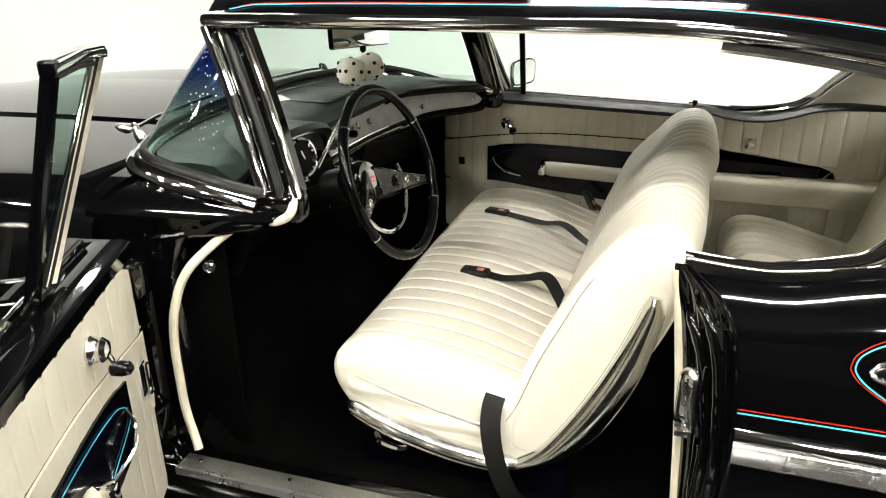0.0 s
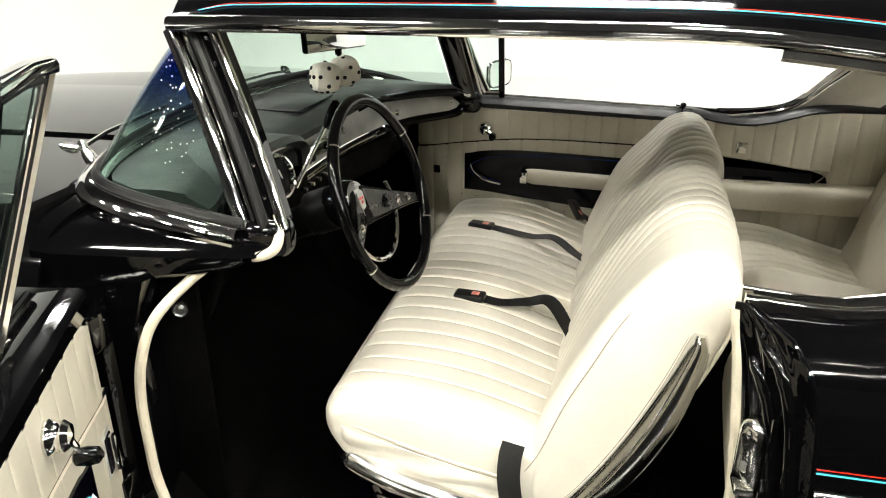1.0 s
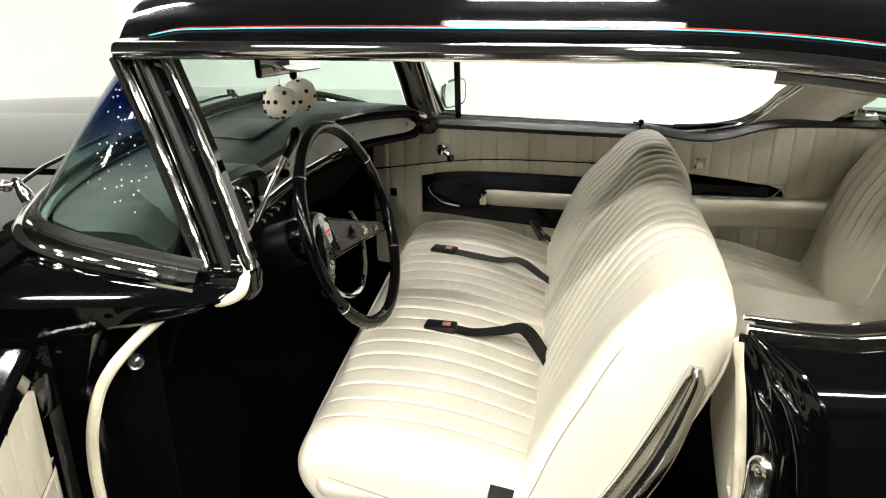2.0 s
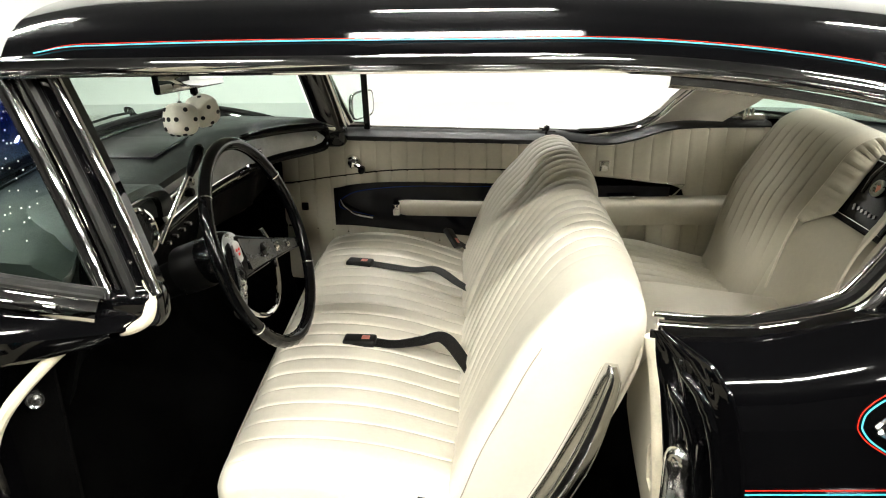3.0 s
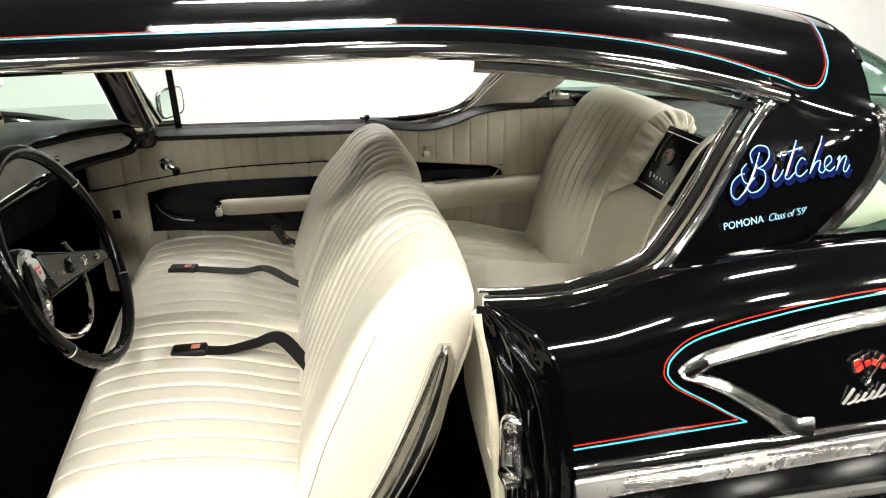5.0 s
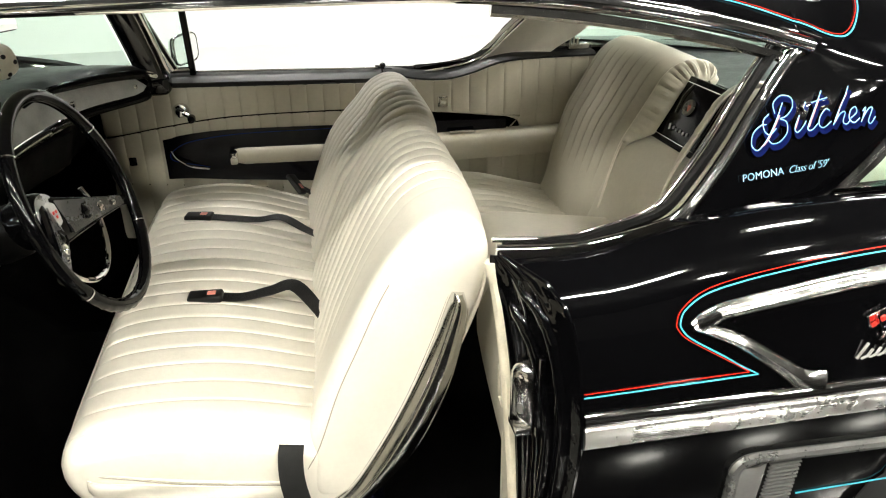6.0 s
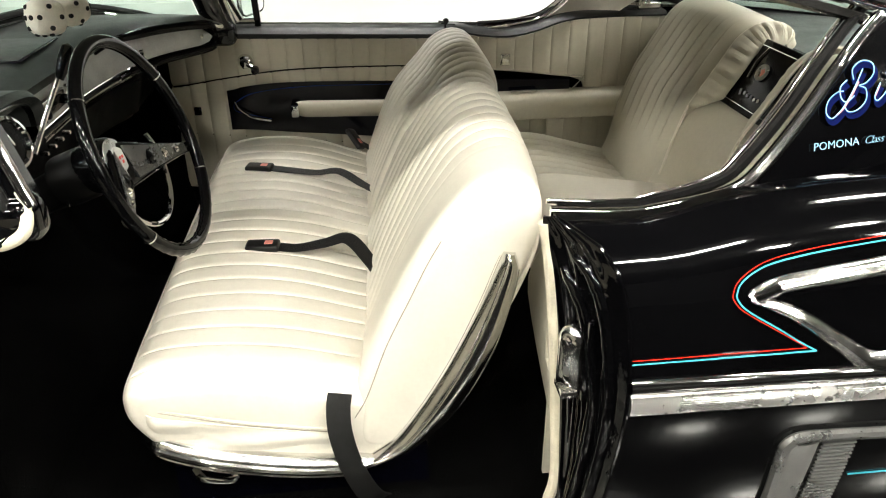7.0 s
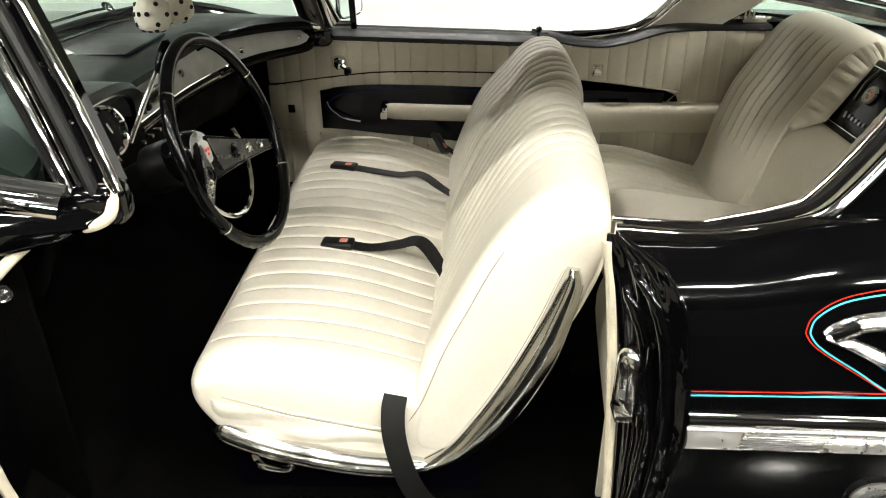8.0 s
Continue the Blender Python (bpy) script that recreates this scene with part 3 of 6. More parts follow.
# hood, front fenders and cowl
def nose(s):
    rows = []
    prof = catmull([(0.30, 1.040), (0.50, 1.037), (0.66, 1.033), (0.77, 1.028), (0.845, 1.020), (0.905, 0.995), (0.945, 0.935), (0.970, 0.83), (0.990, 0.70), (0.98, 0.52), (0.955, 0.36), (0.925, 0.26)], 40)
    for k in range(44):
        t = k / 43
        row = []
        for y, z in prof:
            x0 = -1.25 - 0.17 * max(0.0, (0.74 - y) / 0.44) if y < 0.74 else -1.25
            x = x0 * (1 - t) - 2.82 * t
            zz = z - 0.05 * t ** 3 * (1 if z > 0.7 else 0)
            row.append((x, s * y * taper(x), max(zz, arch(x, FRONT_AXLE, 0.26))))
        rows.append(row)
    return thick(rows, -0.008 if s < 0 else 0.008)


for s in (-1, 1):
    part("front_fender", nose(s), PAINT, car)
hood = []
for i in range(26):
    t = i / 25
    row = []
    for j in range(25):
        y = 0.335 * (2 * j / 24 - 1)
        x = (-1.42 - 0.03 * (1 - (y / 0.3) ** 2)) * (1 - t) - 2.82 * t
        row.append((x, y, 1.0415 + 0.010 * (1 - (y / 0.335) ** 2) - 0.05 * t ** 3))
    hood.append(row)
part("hood", thick(hood, -0.006), PAINT, car)
front = [[(-2.80 - 0.05 * math.sin(math.pi * i / 12), v * 0.86, 0.96 - 0.68 * i / 12) for v in np.linspace(-1, 1, 21)] for i in range(13)]
part("grille_panel", thick(front, 0.01), PAINT, car)
part("front_bumper", sweep(catmull([(-2.6, -0.9, 0.5), (-2.86, -0.84, 0.5), (-2.95, 0, 0.5), (-2.86, 0.84, 0.5), (-2.6, 0.9, 0.5)], 40), ring(0.03, 10, 0.08)), CHROME, car)

# wheels
for wx in (FRONT_AXLE, REAR_AXLE):
    for s in (-1, 1):
        wheel = part("wheel", lathe([(-0.08, 0.05), (-0.08, 0.14), (0.03, 0.14), (0.04, 0.05)], (wx, s * 0.80, 0.343), (0, s, 0), 24), JAMB, car)
        part("tyre", lathe([(-0.10, 0.20), (-0.105, 0.28), (-0.09, 0.335), (0, 0.345), (0.09, 0.335), (0.105, 0.28), (0.10, 0.20)], (wx, s * 0.80, 0.343), (0, 1, 0), 40), TYRE, wheel)
        part("rim", lathe([(-0.06, 0.205), (0.06, 0.205), (0.075, 0.19), (0.07, 0.12), (0.09, 0.08), (0.095, 0.01)], (wx, s * 0.80, 0.343), (0, s, 0), 32), CHROME, wheel)

# windshield: the glass wraps round to the posts
SILL = [(-0.945, 0.752, 0.985), (-1.06, 0.768, 1.012), (-1.18, 0.765, 1.035), (-1.268, 0.730, 1.050), (-1.322, 0.64, 1.057), (-1.372, 0.48, 1.062), (-1.408, 0.25, 1.066), (-1.42, 0.0, 1.067)]
HEAD = [(-1.062, 0.655, 1.352), (-1.067, 0.64, 1.357), (-1.074, 0.62, 1.363), (-1.092, 0.57, 1.374), (-1.115, 0.48, 1.387), (-1.138, 0.36, 1.397), (-1.155, 0.2, 1.403), (-1.16, 0.0, 1.405)]


def both(half, n):
    c = catmull(half, n)
    return np.vstack([c * (1, -1, 1), (c[::-1])[1:]])


low, high = both(SILL, 40), both(HEAD, 40)
low, high = np.vstack([low, [(-0.83, 0.745, 0.975)]]), np.vstack([high, [(-0.925, 0.652, 1.345)]])
ws = []
for a, b in zip(low, high):
    ws.append([Vector(a).lerp(Vector(b), j / 14) + Vector((-0.006, 0, 0.008)) * math.sin(math.pi * j / 14) for j in range(15)])
windshield = part("windshield", thick(ws, 0.004), SHADE_GLASS, car, "green-tinted wraparound windshield with a blue shade band")
windshield.visible_shadow = False
part("windshield_reveal", sweep(low + np.array((0, 0, -0.008)), [(-0.030, -0.034), (-0.036, -0.022), (-0.036, -0.004), (-0.024, 0.012), (-0.008, 0.019), (0.006, 0.015), (0.012, 0.004), (0.022, -0.004), (0.024, -0.030)]), CHROME, car, "wide chrome reveal under the windshield")
part("windshield_gasket", sweep(low + np.array((0.012, 0, 0.014)) * 1.0, ring(0.010, 8)), RUBBER, car)
part("header_reveal", sweep(high, ring(0.012, 8)), CHROME, car)
part("windshield_header", sweep(high + np.array((0.02, 0, -0.012)), ring(0.016, 8)), DARKVINYL, car)

# slanting windshield posts with their bright strips and door seal
for s in (-1, 1):
    back = 0.0 if s < 0 else 0.165
    top, bot = np.array((-1.045 + back, s * 0.662, 1.352)), np.array((-0.898 + back * 0.75, s * 0.735, 0.985))
    line = [top * (1 - k / 12) + bot * (k / 12) + np.array((0.006 * math.sin(math.pi * k / 12), 0, 0)) for k in range(13)]
    L = np.array(line)
    post = part("windshield_post", sweep(L + np.array((0.005, -s * 0.03, 0)), [(-0.03, -0.040), (0.02, -0.040), (0.028, -0.032), (0.03, 0.020), (0.024, 0.030), (-0.03, 0.030)], up=(1, 0, 0.3)), PAINT, car)
    part("post_foot", block((0.13, 0.075, 0.085), bot + np.array((-0.012, -s * 0.018, -0.022)), 0.03, segments=4), PAINT, post)
    part("post_reveal", sweep(L + np.array((-0.040, s * 0.004, -0.002)), ring(0.016, 10), up=(1, 0, 0.3)), CHROME, post, "chrome outer strip of the windshield post")
    part("post_edge", sweep(L + np.array((-0.014, s * 0.004, -0.002)), ring(0.005, 8), up=(1, 0, 0.3)), CHROME, post)
    part("post_seal", sweep(L + np.array((0.006, s * 0.006, 0)), ring(0.011, 8), up=(1, 0, 0.3)), RUBBER, post)
    part("post_garnish", sweep(L + np.array((0.043, s * 0.0, 0.004)), ring(0.0105, 14), up=(1, 0, 0.3)), CHROME, post, "chrome inner strip of the windshield post")
    for k in (2, 5, 8, 10):
        part("screw", lathe([(0, 0.005), (0.003, 0.0045), (0.004, 0.001)], L[k] + np.array((0.024, s * 0.001, 0)), (0, s, 0), 10), CHROME, post)
    if s > 0:
        part("post_bracket", block((0.11, 0.035, 0.030), bot + np.array((-0.030, -0.052, 0.022)), 0.012, turn=Euler((0, radians(14), radians(8))).to_matrix(), segments=3), CHROME, post, "chrome bracket at the foot of the post")
    # heel of the post and the shelf of the dogleg that runs forward to the cowl
    shelf = []
    for k in range(18):
        t = k / 17
        x = -0.872 - 0.40 * t
        zt, zb = 0.985 + 0.045 * t, 0.925 - 0.01 * t - 0.03 * t * t
        yi, yo = 0.70, 0.762 + 0.163 * min(1.0, t * 1.1) ** 0.8
        if t < 0.12:
            zb += 0.03 * (1 - t / 0.12)
        shelf.append([(x, s * yi, zb), (x, s * (yo - 0.012), zb - 0.002), (x, s * yo, zb + 0.012), (x, s * (yo + 0.002), zt - 0.045), (x, s * (yo - 0.010), zt - 0.034), (x, s * (yo - 0.05 - 0.03 * t), zt - 0.016), (x, s * (yi + 0.02), zt - 0.01), (x, s * yi, zt - 0.014)])
    part("dogleg_shelf", capped(shelf), PAINT, car)
    # hinge pillar and kick panel
    pil = []
    for k in range(14):
        z = 0.30 + 0.62 * k / 13
        xb = -1.13 + 0.02 * math.sin(k / 13 * 3.1) + (0.05 * max(0, (z - 0.8) / 0.12)) ** 1.0
        pil.append([(-1.30, s * 0.72, z), (-1.30, s * 0.955, z), (-1.225, s * 0.945, z), (-1.215, s * 0.925, z), (-1.165, s * 0.92, z), (-1.155, s * 0.90, z), (xb, s * 0.885, z), (xb + 0.01, s * 0.86, z), (xb - 0.02, s * 0.74, z)])
    part("hinge_pillar", capped(pil), JAMB, car)
    lace = catmull([(-0.872, s * 0.722, 1.012), (-0.862, s * 0.738, 0.985), (-0.866, s * 0.760, 0.958), (-0.893, s * 0.772, 0.942), (-0.945, s * 0.772, 0.938), (-1.005, s * 0.80, 0.915), (-1.065, s * 0.870, 0.850), (-1.10, s * 0.900, 0.76), (-1.112, s * 0.905, 0.66), (-1.112, s * 0.908, 0.55), (-1.10, s * 0.912, 0.46), (-1.075, s * 0.925, 0.395)], 60)
    wob = [p + np.array((0.0012 * math.sin(i * 0.7), 0, 0)) for i, p in enumerate(lace)]
    if s < 0:
        part("windlace", sweep(wob, ring(0.0105, 9), up=(0.02, 1, 0.05)), LACE, car, "worn cream cloth door seal")
    # two hinges and a check strap
    for hz in (0.48, 0.84):
        part("hinge", block((0.05, 0.06, 0.075), (-1.16, s * 0.945, hz), 0.008), JAMB, car)

# rear door jamb: stepped black face between the door seal and the outer skin
for s in (-1, 1):
    rows = []
    for k in range(26):
        z = 0.27 + ((0.978 if s < 0 else 0.915) - 0.27) * k / 25
        xo, yo = front_edge(z), smooth_interp(z, SIDE)
        xi, yi = smooth_interp(z, [(0.27, 0.02), (0.54, 0.012), (0.71, 0.0), (0.86, -0.018), (0.98, -0.036)]), 0.852
        row = []
        for j in range(41):
            t = j / 40
            fade = min(1.0, (0.98 - z) / 0.10)
            step = 0.003 * (math.tanh((t - 0.25) * 30) + 1 - 2 * t) * fade
            wave = 1 + 0.25 * math.sin(42 * z) * math.sin(17 * z + 2)
            groove = (0.008 * wave * math.exp(-((t - 0.46) / 0.065) ** 2) + 0.007 * (2 - wave) * math.exp(-((t - 0.74) / 0.06) ** 2)) * fade
            row.append((xi + (xo - xi) * t + step - groove, s * (yi + (yo - yi) * t - step * 0.4), z))
        rows.append(row)
    for inset, drop, rad in ((0.026, 0.022, 0.0125), (0.054, 0.046, 0.0125)) if s < 0 else ():
        spine = []
        for k in range(70):
            z = 0.30 + (0.974 - drop - 0.30) * k / 69
            yo = smooth_interp(z + drop * min(1.0, max(0.0, (z - 0.6) / 0.25)), SIDE) - inset
            share = (yo - 0.852) / (smooth_interp(z, SIDE) - 0.852) if z < 0.93 else 0.6 - 0.2 * (inset > 0.04)
            share = min(0.9, max(0.3, share))
            xi = smooth_interp(z, [(0.27, 0.02), (0.54, 0.012), (0.71, 0.0), (0.86, -0.018), (0.98, -0.036)])
            spine.append((xi + (front_edge(z) - xi) * share - 0.006, s * yo, z))
        part("jamb_rib", sweep(spine, ring(rad, 14), up=(-1, 0.3, 0), scale=[(1 + 0.035 * math.sin(k * 1.3 + 2 * math.sin(k * 0.4) + inset * 99)) * min(1.0, 0.3 + (69 - k) * 0.1) for k in range(70)]), PAINT, car, "pressed rib in the jamb")
    if s < 0:
        part("edge_roll", sweep([np.array(r[-1]) + np.array((-0.001, -0.001, 0)) for r in rows], ring(0.0045, 8), up=(0, 1, 0)), PAINT, car)
    part("door_jamb", thick(rows, -0.006 if s < 0 else 0.006), JAMB, car)
    if s > 0:
        continue
    part("windlace", sweep(catmull([(-0.034, s * 0.852, 0.966), (-0.022, s * 0.855, 0.90), (-0.010, s * 0.858, 0.80), (0.0, s * 0.86, 0.70), (0.010, s * 0.862, 0.55), (0.016, s * 0.865, 0.42), (0.005, s * 0.868, 0.36)], 40), ring(0.0115, 9), up=(0.02, 1, 0.05)), LACE, car, "worn cream cloth door seal")
    ret = []
    for k in range(14):
        z = 0.42 + 0.52 * k / 13
        inner = smooth_interp(z, [(0.42, 0.845), (0.45, 0.78), (0.50, 0.67), (0.607, 0.52), (0.66, 0.51), (0.75, 0.58), (0.85, 0.68), (0.94, 0.76)])
        ret.append([(0.012 + 0.02 * j / 5 + 0.02 * (0.94 - z), s * (0.858 + (inner - 0.858) * j / 5), z) for j in range(6)])
    part("pillar_trim", thick(ret, 0.008 if s < 0 else -0.008), SHADED_PANEL_VINYL, car, "cream vinyl trim behind the door seal")
    if s < 0:
        arch_line = [(-0.023, -0.062), (0.023, -0.062)] + [(0.023 * math.cos(a), 0.040 + 0.023 * math.sin(a)) for a in np.linspace(0, math.pi, 13)]
        across, facing = np.array((0.72, -0.69, 0.0)), np.array((-0.69, -0.72, 0.0))
        plate_rows = [[np.array((0.020, -0.898, 0.735)) + across * (y * k) + facing * d + np.array((0, 0, z * k)) for y, z in arch_line] for d, k in ((0.0, 1.0), (0.012, 1.0), (0.019, 0.95), (0.024, 0.82), (0.026, 0.60), (0.0265, 0.1))]
        striker = part("striker", capped(plate_rows), SOFTCHROME, car, "chrome door striker on the jamb")
        part("striker_plate", block((0.012, 0.062, 0.165), (0.034, -0.905, 0.738), 0.004), JAMB, striker)
        part("striker_slot", block((0.006, 0.016, 0.046), (0.004, -0.915, 0.725), 0.003, turn=Euler((0, 0, radians(46))).to_matrix()), SATIN, striker)
        part("striker_foot", block((0.030, 0.046, 0.014), (0.008, -0.904, 0.668), 0.003), SOFTCHROME, striker)
        for dz in (-0.035, 0.04):
            part("screw", lathe([(0, 0.007), (0.003, 0.006), (0.004, 0.002)], (0.003, -0.916, 0.735 + dz), (-0.69, -0.72, 0), 10), CHROME, striker)
        part("jamb_drain", sweep(catmull([(0.045, -0.915, 0.67), (0.05, -0.92, 0.58), (0.045, -0.925, 0.45)], 14), ring(0.005, 8)), SOFTCHROME, car)

# rocker, sill plate, floor
for s in (-1, 1):
    part("rocker", block((1.34, 0.10, 0.10), (-0.55, s * 0.905, 0.305), 0.02, segments=3), PAINT, car)
    plate = part("sill_plate", block((1.09, 0.052, 0.010), (-0.570, s * 0.938, 0.362), 0.003), SILLMETAL, car, "scuffed aluminium door sill plate")
    part("raised_edge", block((1.09, 0.012, 0.022), (-0.570, s * 0.966, 0.357), 0.003), SATIN, plate)
    for k in range(5):
        part("screw", lathe([(0, 0.006), (0.0025, 0.005), (0.0035, 0.001)], (-1.07 + 0.24 * k, s * 0.932, 0.366), (0, 0, 1), 10), CHROME, plate)
fl = []
for i in range(30):
    x = -1.32 + 2.1 * i / 29
    fl.append([(x, y, 0.27 + 0.13 * math.exp(-(y / 0.16) ** 2) + (0.34 * max(0.0, (-1.02 - x) / 0.3)) + (0.10 * min(1.0, max(0.0, (x - 0.17) / 0.05)) if x > 0.17 else 0)) for y in np.linspace(-0.87, 0.87, 41)])
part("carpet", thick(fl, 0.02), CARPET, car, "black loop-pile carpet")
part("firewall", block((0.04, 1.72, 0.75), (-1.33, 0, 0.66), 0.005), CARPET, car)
part("underbody", block((3.4, 1.75, 0.04), (0.3, 0, 0.235), 0.01), JAMB, car)
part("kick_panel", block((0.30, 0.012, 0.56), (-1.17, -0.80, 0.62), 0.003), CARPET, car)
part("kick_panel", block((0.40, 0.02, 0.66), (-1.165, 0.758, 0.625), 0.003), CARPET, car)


# ---- doors ----
def near_door(u, w, z):
    """The open driver door: u from its hinge edge, w inward from the trim face."""
    return Vector((-1.085 + 0.407 * u + 0.914 * w, -1.03 - 0.914 * u + 0.407 * w, z))


def far_door(u, w, z):
    return Vector((-0.97 + u, 0.74 - w, z))


def lean(z):
    return -0.055 + 0.28 * (z - 0.97)


DOOR_TRIM = [(0.0, 0.782), (0.19, 0.804), (0.41, 0.826), (0.78, 0.826), (0.97, 0.818)]


def pleated_sheet(T, u0, u1, z0, z1, pitch=0.0575, depth=0.004, w=0.0, curve=None, phase=0.0, cut=0.009):
    """Vinyl sewn in upright channels, between two heights that may vary along it."""
    us = set(np.linspace(u0, u1, 24).tolist())
    k = math.ceil((u0 - phase) / pitch)
    seams = []
    while phase + k * pitch < u1:
        c = phase + k * pitch
        seams.append(c)
        us.update(x for x in (c - 0.008, c - 0.003, c - 0.001, c, c + 0.001, c + 0.003, c + 0.008) if u0 < x < u1)
        k += 1
    rows = []
    for u in sorted(us):
        d = min([abs(u - c) for c in seams] + [pitch])
        dip = depth * (math.sqrt(max(0.0, 1 - (1 - min(1.0, d / 0.012)) ** 2)) - 1) - cut * max(0.0, 1 - d / 0.0035)
        a = z0(u) if callable(z0) else z0
        b = z1(u) if callable(z1) else z1
        rows.append([T(u, w + dip * math.sin(math.pi * min(1, max(0, j / 10))) ** 0.3 + (curve(u, j / 10) if curve else 0), a + (b - a) * j / 10) for j in range(11)])
    return rows


def stitched(T, u0, u1, z0, z1, pitch, phase, w):
    """Dark thread lines down the channels of a sewn panel."""
    bm = bmesh.new()
    k = math.ceil((u0 - phase) / pitch)
    while phase + k * pitch < u1:
        u = phase + k * pitch
        a, b = (z0(u) if callable(z0) else z0), (z1(u) if callable(z1) else z1)
        rows = [[T(u - 0.0009, w, z), T(u - 0.0009, w + 0.0012, z), T(u + 0.0009, w + 0.0012, z), T(u + 0.0009, w, z)] for z in np.linspace(a + 0.004, b - 0.004, 6)]
        capped(rows, bm)
        k += 1
    return bm


def build_door(name, T, flip, label):
    up = [Vector(T(0, 1, 0) - T(0, 0, 0))]
    face = up[0].normalized()
    along = Vector(T(1, 0, 0) - T(0, 0, 0)).normalized()
    # shell with a rounded hinge edge
    rings = []
    for k in range(16):
        z = 0.37 + ((0.962 if flip < 0 else 0.925) - 0.37) * k / 15
        bulge = smooth_interp(z, SIDE) - 0.835
        o = -0.075 - bulge
        rings.append([T(-0.02, -0.012, z), T(-0.035, -0.03, z), T(-0.045, -0.08, z), T(-0.06, o + 0.012, z), T(-0.045, o, z), T(0.5, o - 0.003, z), T(1.03, o, z), T(1.04, o + 0.015, z), T(1.0, -0.06, z), T(0.98, -0.012, z)])
    shell = part(name, capped(rings), PAINT, car, label)
    tz = lambda u: smooth_interp(u, DOOR_TRIM)
    sew = (0.004, 0.009) if flip > 0 else (0.0012, 0.0022)
    part("upper_trim", thick(pleated_sheet(T, 0.0, 0.975, tz, lambda u: 0.945 - (0.03 * u if flip > 0 else 0.0) - 0.04 * math.exp(-(u / 0.05) ** 2), depth=sew[0], cut=sew[1], curve=lambda u, t: -0.012 * math.exp(-(u / 0.02) ** 2)), 0.01 * flip), SHADED_PANEL_VINYL, shell, "cream vinyl panel sewn in upright channels")
    part("lower_trim", thick(pleated_sheet(T, 0.0, 0.975, 0.40, lambda u: 0.616 - 0.11 * u, depth=sew[0], cut=sew[1], curve=lambda u, t: -0.012 * math.exp(-(u / 0.02) ** 2)), 0.01 * flip), SHADED_PANEL_VINYL, shell, "cream vinyl panel sewn in upright channels")
    part("middle_trim", thick(pleated_sheet(T, 0.0, 0.975, lambda u: 0.616 - 0.11 * u, tz, w=0.003, depth=sew[0], cut=sew[1], curve=lambda u, t: -0.012 * math.exp(-(u / 0.02) ** 2)), 0.012 * flip), SHADED_PANEL_VINYL, shell, "cream vinyl panel round the insert")
    part("trim_bead", sweep([T(u, 0.0115 if flip > 0 else 0.007, tz(u)) for u in np.linspace(0.005, 0.975, 40)], ring(0.0035, 8), up=face), DARKVINYL, shell, "thin bead along the panel joint")
    part("trim_bead", sweep([T(u, 0.006, 0.616 - 0.11 * u) for u in np.linspace(0.005, 0.975, 20)], ring(0.0035, 8), up=face), DARKVINYL, shell)
    rim_top = lambda u: 0.945 - (0.03 * u if flip > 0 else 0.0)
    if flip > 0:
        part("seam", stitched(T, 0.02, 0.965, tz, rim_top, 0.0575, 0.0, -0.0015), THREAD, shell, "dark sewn seams")
        part("seam", stitched(T, 0.02, 0.965, 0.42, lambda u: 0.616 - 0.11 * u, 0.0575, 0.0, -0.0015), THREAD, shell, "dark sewn seams")
    # black insert with a rounded front end
    top = lambda u: smooth_interp(u, [(0.185, 0.762), (0.25, 0.775), (0.40, 0.784), (0.78, 0.775), (0.975, 0.765)])
    bot = lambda u: smooth_interp(u, [(0.185, 0.620), (0.45, 0.596), (0.975, 0.555)])
    part("insert", thick([[T(u, 0.012, bot(u) + (top(u) - bot(u)) * j / 8) for j in range(9)] for u in np.linspace(0.185, 0.975, 30)], 0.008 * flip), DARKVINYL, shell, "glossy black insert panel")
    arc = catmull([(0.93, 0.762), (0.7, 0.766), (0.45, 0.768), (0.28, 0.752), (0.215, 0.722), (0.203, 0.700), (0.225, 0.682), (0.33, 0.655)], 40)
    part("insert_line", ribbon([T(u, 0.0205, z) for u, z in arc], [face] * 40, 0.0015), STRIPE_BLUE if flip < 0 else SCRIPT_BLUE, shell, "fine pinstripe on the insert")
    # chrome pull, from the front of the insert to the rest
    part("pull_handle", sweep(catmull([T(0.205, 0.014, 0.722), T(0.225, 0.035, 0.695), T(0.27, 0.042, 0.668), T(0.325, 0.02, 0.648)], 24), ring(0.0042, 8), up=face), CHROME, shell, "chrome pull strip")
    # arm rest
    rest = []
    for k in range(25):
        t = k / 24
        u = 0.42 + 0.42 * t
        e = min(1.0, math.sin(math.pi * min(1, (t + 0.05) * 0.95)) * 3)
        h, d = 0.029 * (0.55 + 0.45 * e), 0.036 * (0.55 + 0.45 * e)
        c = 0.690 - 0.012 * t
        rest.append([T(u, 0.012 + d * (0.5 + 0.5 * math.cos(a)) if math.cos(a) > -0.6 else 0.012, c + h * math.sin(a) * 1.05) for a in np.linspace(0, 2 * math.pi, 17)[:-1]])
    arm = part("armrest", capped(rest), SHADED_PANEL_VINYL, shell, "padded cream armrest")
    part("armrest_cap", block((0.028, 0.058, 0.046), T(0.418, 0.034, 0.690), 0.006, turn=Matrix((along, face, (0, 0, 1))).transposed()), CHROME, arm, "chrome armrest end")
    # window crank
    base = T(0.262, 0.006, 0.862) if flip > 0 else T(0.288, 0.006, 0.886)
    crank = part("window_crank", lathe([(0, 0.024), (0.008, 0.026), (0.018, 0.021), (0.026, 0.022), (0.034, 0.016), (0.037, 0.003)], base, face, 24), CHROME, shell, "chrome window crank")
    knob = T(0.298, 0.042, 0.842) if flip > 0 else T(0.284, 0.034, 0.846)
